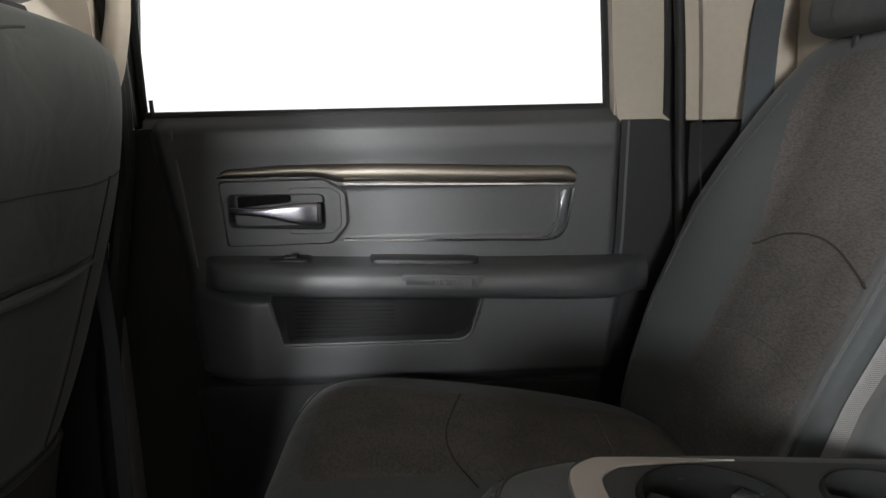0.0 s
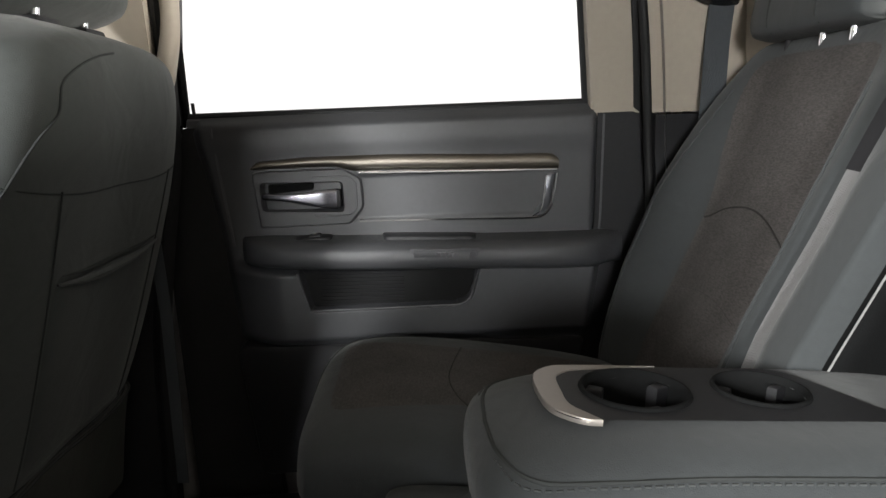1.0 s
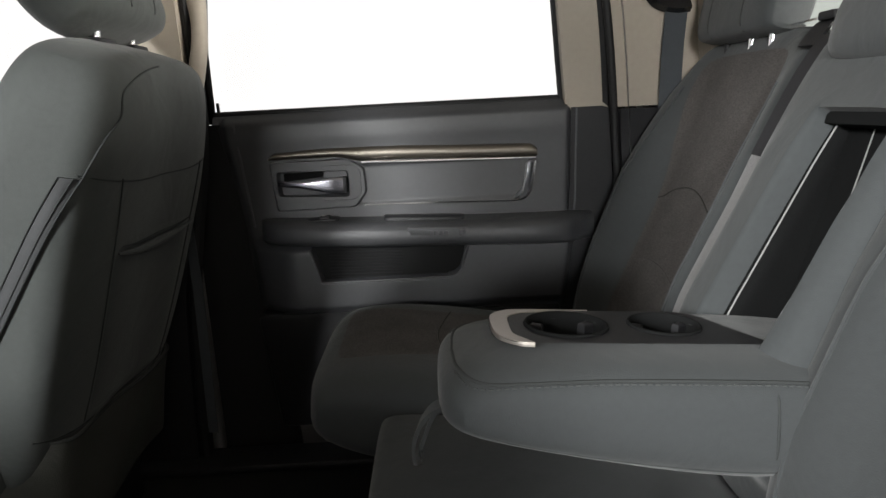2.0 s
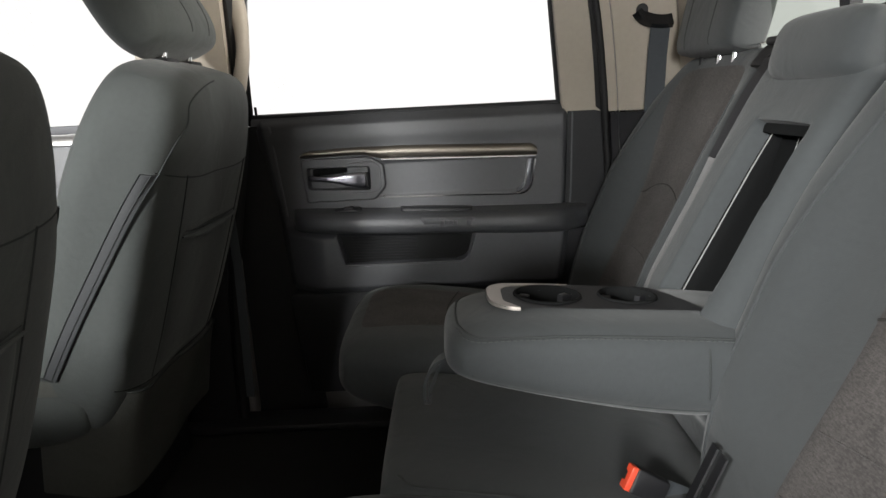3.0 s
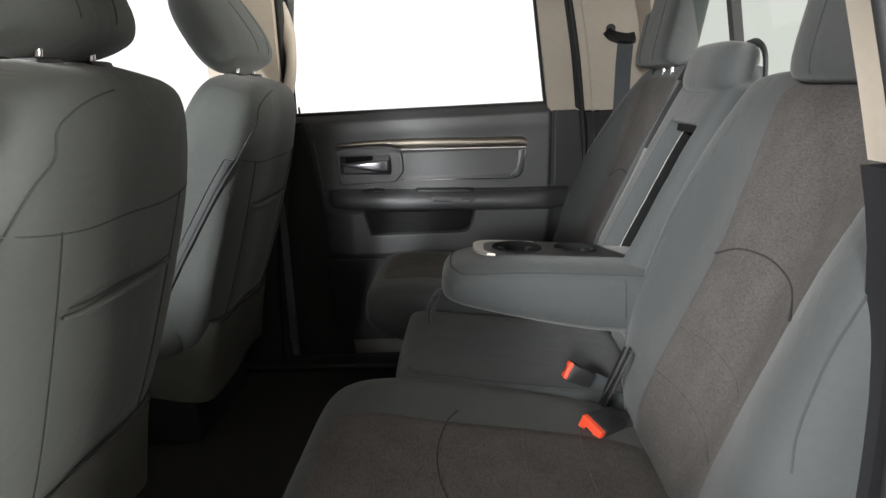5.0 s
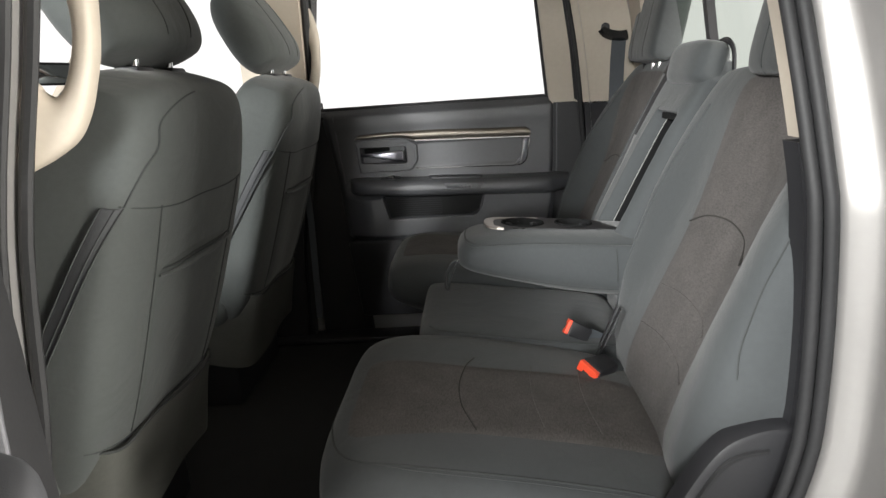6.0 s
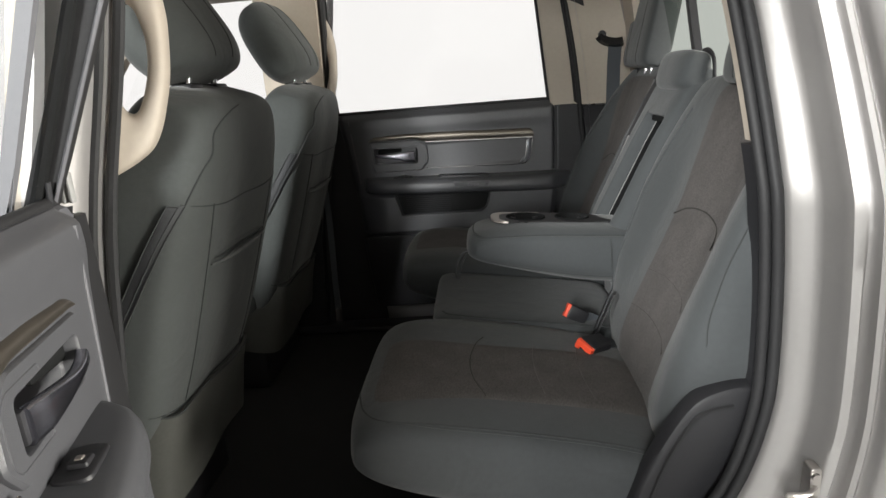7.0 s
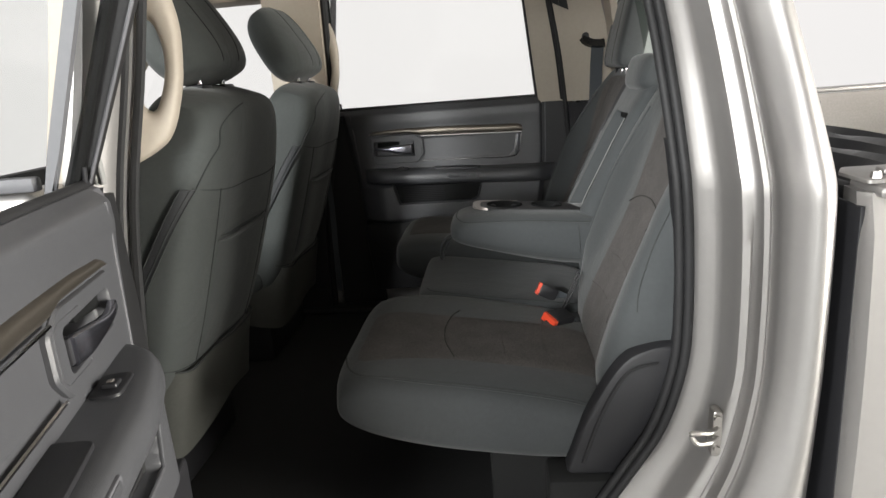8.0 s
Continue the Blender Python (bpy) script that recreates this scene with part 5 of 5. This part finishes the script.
# ---------------------------------------------------------------- front seats
def front_seat(yc, dx, label, mirror):
    seat = thing("front_seat", (-0.72 + dx, yc, 0.52), label, "seat", "front seats")
    r = radians(19)
    up, out = Vector((math.sin(r), 0, math.cos(r))), Vector((math.cos(r), 0, -math.sin(r)))
    H, W = 0.76, 0.55
    m = frame_m((-0.560 + dx, yc, 1.155), (0, 1, 0), up, out)
    pad = Pad(m, W, H, lambda x, y: 0.088 + 0.006 * bump2(y, -0.1, 0.3) - 0.006 * bump2(x, 0, 0.08), lambda x, y: 0.10 + 0.04 * (abs(x) / (W / 2)) ** 2, k=0.30, n=4, p=4.2,
              taper=lambda b: 1 - 0.13 * step(0.25, 1.0, b) - 0.06 * step(-0.2, -1.0, b))
    back = part("backrest", pad.mesh(44, 48), CLOTH_FRONT, seat, "grey cloth backrest")
    part("yoke_seam", pad.seam([(-0.25, 0.195), (-0.12, 0.182), (0, 0.180), (0.12, 0.182), (0.25, 0.195)], 0.0015, 0.0), SEAM, back)
    for sx in (-1, 1):
        if sx < 0:
            rise = []
            for b, zz in ((0.545, 0.063), (0.62, 0.067), (0.70, 0.071), (0.77, 0.074)):
                e = zz / 0.09 / (1 - b ** 4.2) ** (1 / 4.2)
                x, y = pad.xy(sx * (1 - min(0.99, e) ** 4.2) ** (1 / 4.2), b)
                rise.append(pad.m @ Vector((x + sx * 0.001, y, zz + 0.001)))
            rise += [pad.top(sx * x, y, 0.0005) for x, y in ((0.178, 0.318), (0.155, 0.336), (0.12, 0.350), (0.08, 0.359), (0.04, 0.364))]
            part("side_seam", tube(smooth_line(rise, 6), 0.0016, 6), SEAM, back)
        flap = []
        for k in range(25):
            t = k / 24
            b, zz = (0.205 - 0.47 * t) / (H / 2), 0.050 - 0.112 * t
            edge = []
            for dz in (0.013, 0.0045, -0.0045, -0.013):
                e = abs(zz + dz) / (0.088 if zz + dz > 0 else 0.14)
                a = sx * (1 - min(0.999, e / max(0.05, (1 - abs(b) ** 4.2) ** (1 / 4.2))) ** 4.2) ** (1 / 4.2)
                x, y = pad.xy(a, b)
                edge.append(Vector((x, y, zz + dz)))
            flap.append(edge)
        shell = lambda q, d: pad.m @ (q + Vector((sx * d, 0, d * 0.35)))
        part("zip_flap", loft([[shell(e[0], -0.004), shell(e[0], 0.0035), shell(e[1], 0.0045), shell(e[2], 0.0045), shell(e[3], 0.0035), shell(e[3], -0.004)] for e in flap]), ZIP, back, "dark zip flap down the side")
        for q in (0, 1, 3):
            part("zip_seam", tube([shell(e[q], 0.0045) for e in flap], 0.0013, 6), SEAM, back)
    part("hem_seam", pad.seam([(-0.25, -0.242), (-0.15, -0.252), (0, -0.256), (0.15, -0.252), (0.25, -0.242)], 0.0016, 0.0), SEAM, back)
    pouch = part("pocket", pad.patch(lambda y: -0.165 + 0.01 * step(0.1, -0.2, y), lambda y: 0.165 - 0.01 * step(0.1, -0.2, y), -0.25, 0.085, 0.006, k=0.10), CLOTH_FRONT, back, "map pocket on the backrest")
    for sx in (-1, 1):
        part("pocket_seam", pad.seam([(sx * 0.170, 0.19), (sx * 0.165, 0.06), (sx * 0.155, -0.245)], 0.0013, 0.001), SEAM, pouch)
    part("pocket_lip", tube(smooth_line([pad.top(x, 0.054 + 0.45 * x * x, 0.006 + 0.004 * math.cos(x * 9)) for x in (-0.160, -0.10, -0.05, 0, 0.05, 0.10, 0.160)], 5), [0.002 + 0.006 * math.sin(math.pi * k / 30) for k in range(31)], 8), CLOTH_FRONT, pouch)
    part("pocket_slit", tube(smooth_line([pad.top(x, 0.066 + 0.45 * x * x, 0.006) for x in (-0.150, -0.10, -0.05, 0, 0.05, 0.10, 0.150)], 5), [0.0008 + 0.0032 * math.sin(math.pi * k / 30) for k in range(31)], 6), SEAM, pouch)
    # hanging skirt below the backrest
    rows = []
    for k in range(11):
        t = k / 10
        row = []
        for i in range(41):
            a = -1 + i / 20
            y = -0.250 - (0.200 + 0.022 * a * a - 0.03 * a * mirror) * t
            o = (0.094 + 0.024 * t + 0.004 * math.sin(5 * a + 3 * t)) * (1 - abs(a) ** 14) + 0.004 - 0.09 * abs(a) ** 14 * (1 - 0.5 * t)
            row.append((0.258 * a * (1 - 0.05 * t), y, o))
        rows.append(row)
    rings = [[m @ Vector(p) for p in row] + [m @ Vector((p[0] * 0.985, p[1], p[2] - 0.006)) for p in reversed(row)] for row in rows]
    skirt = part("skirt", loft(rings), SKIRT, seat, "pale grey vinyl skirt under the backrest", sharp=60)
    part("skirt_hem", tube([m @ Vector(p) for p in rows[0]], 0.003, 6), SEAM, skirt)
    cu = Pad(frame_m((-0.90 + dx, yc, 0.86), (0, 1, 0), (1, 0, 0), (0, 0, -1)), 0.54, 0.54, lambda x, y: 0.09, lambda x, y: 0.08, k=0.25, p=4)
    part("cushion", cu.mesh(20, 20), CLOTH_FRONT, seat, "grey cloth seat cushion")
    part("pedestal", box(-1.05 + dx, -0.66 + dx, yc - 0.20, yc + 0.20, 0.522, 0.78, 0.01), BLACK, seat, "black seat pedestal")
    # head restraint, leaning forward
    hm = frame_m((-0.517 + dx, yc + 0.012, 1.660), (0, 1, 0), (-0.45, 0, 0.893), (0.893, 0, 0.45))
    hp = Pad(hm, 0.34, 0.265, lambda x, y: 0.060 - 0.012 * (y / 0.13), lambda x, y: 0.09, k=0.45, n=3, p=3.0, taper=lambda b: 1 - 0.10 * step(0.0, 1.0, b))
    hr = part("headrest", hp.mesh(28, 28), CLOTH_FRONT, seat, "grey cloth head restraint")
    for sx in (-1, 1):
        part("headrest_seam", hp.seam([(sx * 0.055, 0.125), (sx * 0.062, 0.05), (sx * 0.058, -0.05), (sx * 0.045, -0.115)], 0.0016), SEAM, hr)
        part("post", tube([(-0.468 + dx, yc + sx * 0.063, 1.57), (-0.478 + dx, yc + sx * 0.063, 1.50)], 0.006, 10), CHROME, hr)
        part("post_collar", box(-0.50 + dx, -0.455 + dx, yc + sx * 0.063 - 0.03, yc + sx * 0.063 + 0.03, 1.512, 1.528, 0.006), BLACK, hr, "black post collar")
    return seat


front_seat(-0.39, 0.022, "grey cloth driver seat with zipped back and map pocket", 1)
front_seat(0.44, 0.0, "grey cloth front passenger seat with map pocket and head restraint", 1)

# ---------------------------------------------------------------- the load bed
for side, s in (("left", -1), ("right", 1)):
    bs = thing("bed_side", (1.7, s * 0.96, 0.5), "silver pickup bed side with a silver rail cap", "bed side", "bed sides")
    rings = []
    for k in range(15):
        z = 0.45 + 0.84 * k / 14
        o = 0.936 + 0.022 * math.sin(math.pi * min(1, (z - 0.45) / 0.9)) - 0.012 * step(1.24, 1.29, z)
        rings.append([(0.752, s * 0.86, z), (0.745, s * (o - 0.02), z), (0.757, s * o, z), (2.55, s * o, z), (2.55, s * 0.86, z)])
    part("panel", loft(rings), PAINT, bs)
    # black plate stands in for the shade between cab and bed
    part("gap_shade_plate", box(0.744, 0.751, s * 0.855 - 0.072, s * 0.855 + 0.072, 0.48, 1.27, 0.002), BLACK, bs, "black plate on the panel's front end, for the gap's shade")
    part("rail_cap", box(0.76, 2.54, s * 0.90 - 0.046, s * 0.90 + 0.046, 1.283 if s < 0 else 1.322, 1.302 if s < 0 else 1.342, 0.008), PAINT, bs, "rail cap")
    part("inner_wall", box(0.80, 2.54, s * 0.845 - 0.012, s * 0.845 + 0.012, 0.65, 1.282 if s < 0 else 1.321, 0.006), BEDLINER, bs, "grey bed lining")
solid("bed_front", box(0.765, 0.795, -0.855, 0.855, 0.55, 1.285, 0.008), BLACK, "dark front wall of the pickup bed", "bed wall", kind="structure")
solid("bed_floor", box(0.80, 2.54, -0.83, 0.83, 0.62, 0.645, 0.004), BEDLINER, "grey lined bed floor", "bed floor", kind="structure")
solid("bed_tailgate", box(2.55, 2.62, -0.95, 0.95, 0.6, 1.29, 0.015), PAINT, "silver tailgate at the end of the bed", "tailgate", kind="structure")
rings = []
for k in range(41):
    y = -0.80 + 1.60 * k / 40
    rings.append([(0.83 + 0.30 * i / 13 + 0.012 * math.sin(9 * y + i), y, 1.232 + (0.052 if 0 < i < 13 else 0.0) + 0.016 * math.sin(2.3 * i + 5 * y) * (0 < i < 13)) for i in range(14)] + [(1.12, y, 1.225), (0.84, y, 1.225)])
solid("folded_cover", loft(rings), TARP, "black vinyl bed cover folded behind the cab", "bed cover")

# clamp of the bed cover
ck = thing("cover_clamp", (0.79, -0.845, 1.303), "grey alloy clamp holding the black cover rail", "clamp")
CLAMP = node_mat("cast_alloy", (0.30, 0.29, 0.28), 0.45, metal=0.6, var=0.15, scale=20, bump=0.2, bump_scale=300)
part("plate", prism(round_poly([(0.752, -0.925), (0.80, -0.925), (0.86, -0.88), (0.86, -0.80), (0.775, -0.80), (0.752, -0.84)], 0.008), 1.303, 1.309, lambda u, v, d: (u, v, d), 0.002), CLAMP, ck)
part("jaw", prism(round_poly([(0.790, -0.895), (0.835, -0.880), (0.835, -0.850), (0.795, -0.860)], 0.006), 1.309, 1.317, lambda u, v, d: (u, v, d - 0.10 * (u - 0.81)), 0.003), CLAMP, ck)
bm = bmesh.new()
bmesh.ops.create_cone(bm, cap_ends=True, segments=6, radius1=0.0075, radius2=0.0065, depth=0.010, matrix=Matrix.Translation((0.770, -0.910, 1.314)))
part("bolt", bm, STEEL, ck)
part("rail_end", box(0.868, 1.30, -0.925, -0.845, 1.303, 1.326, 0.006), BLACK, ck, "black end of the cover's side rail")
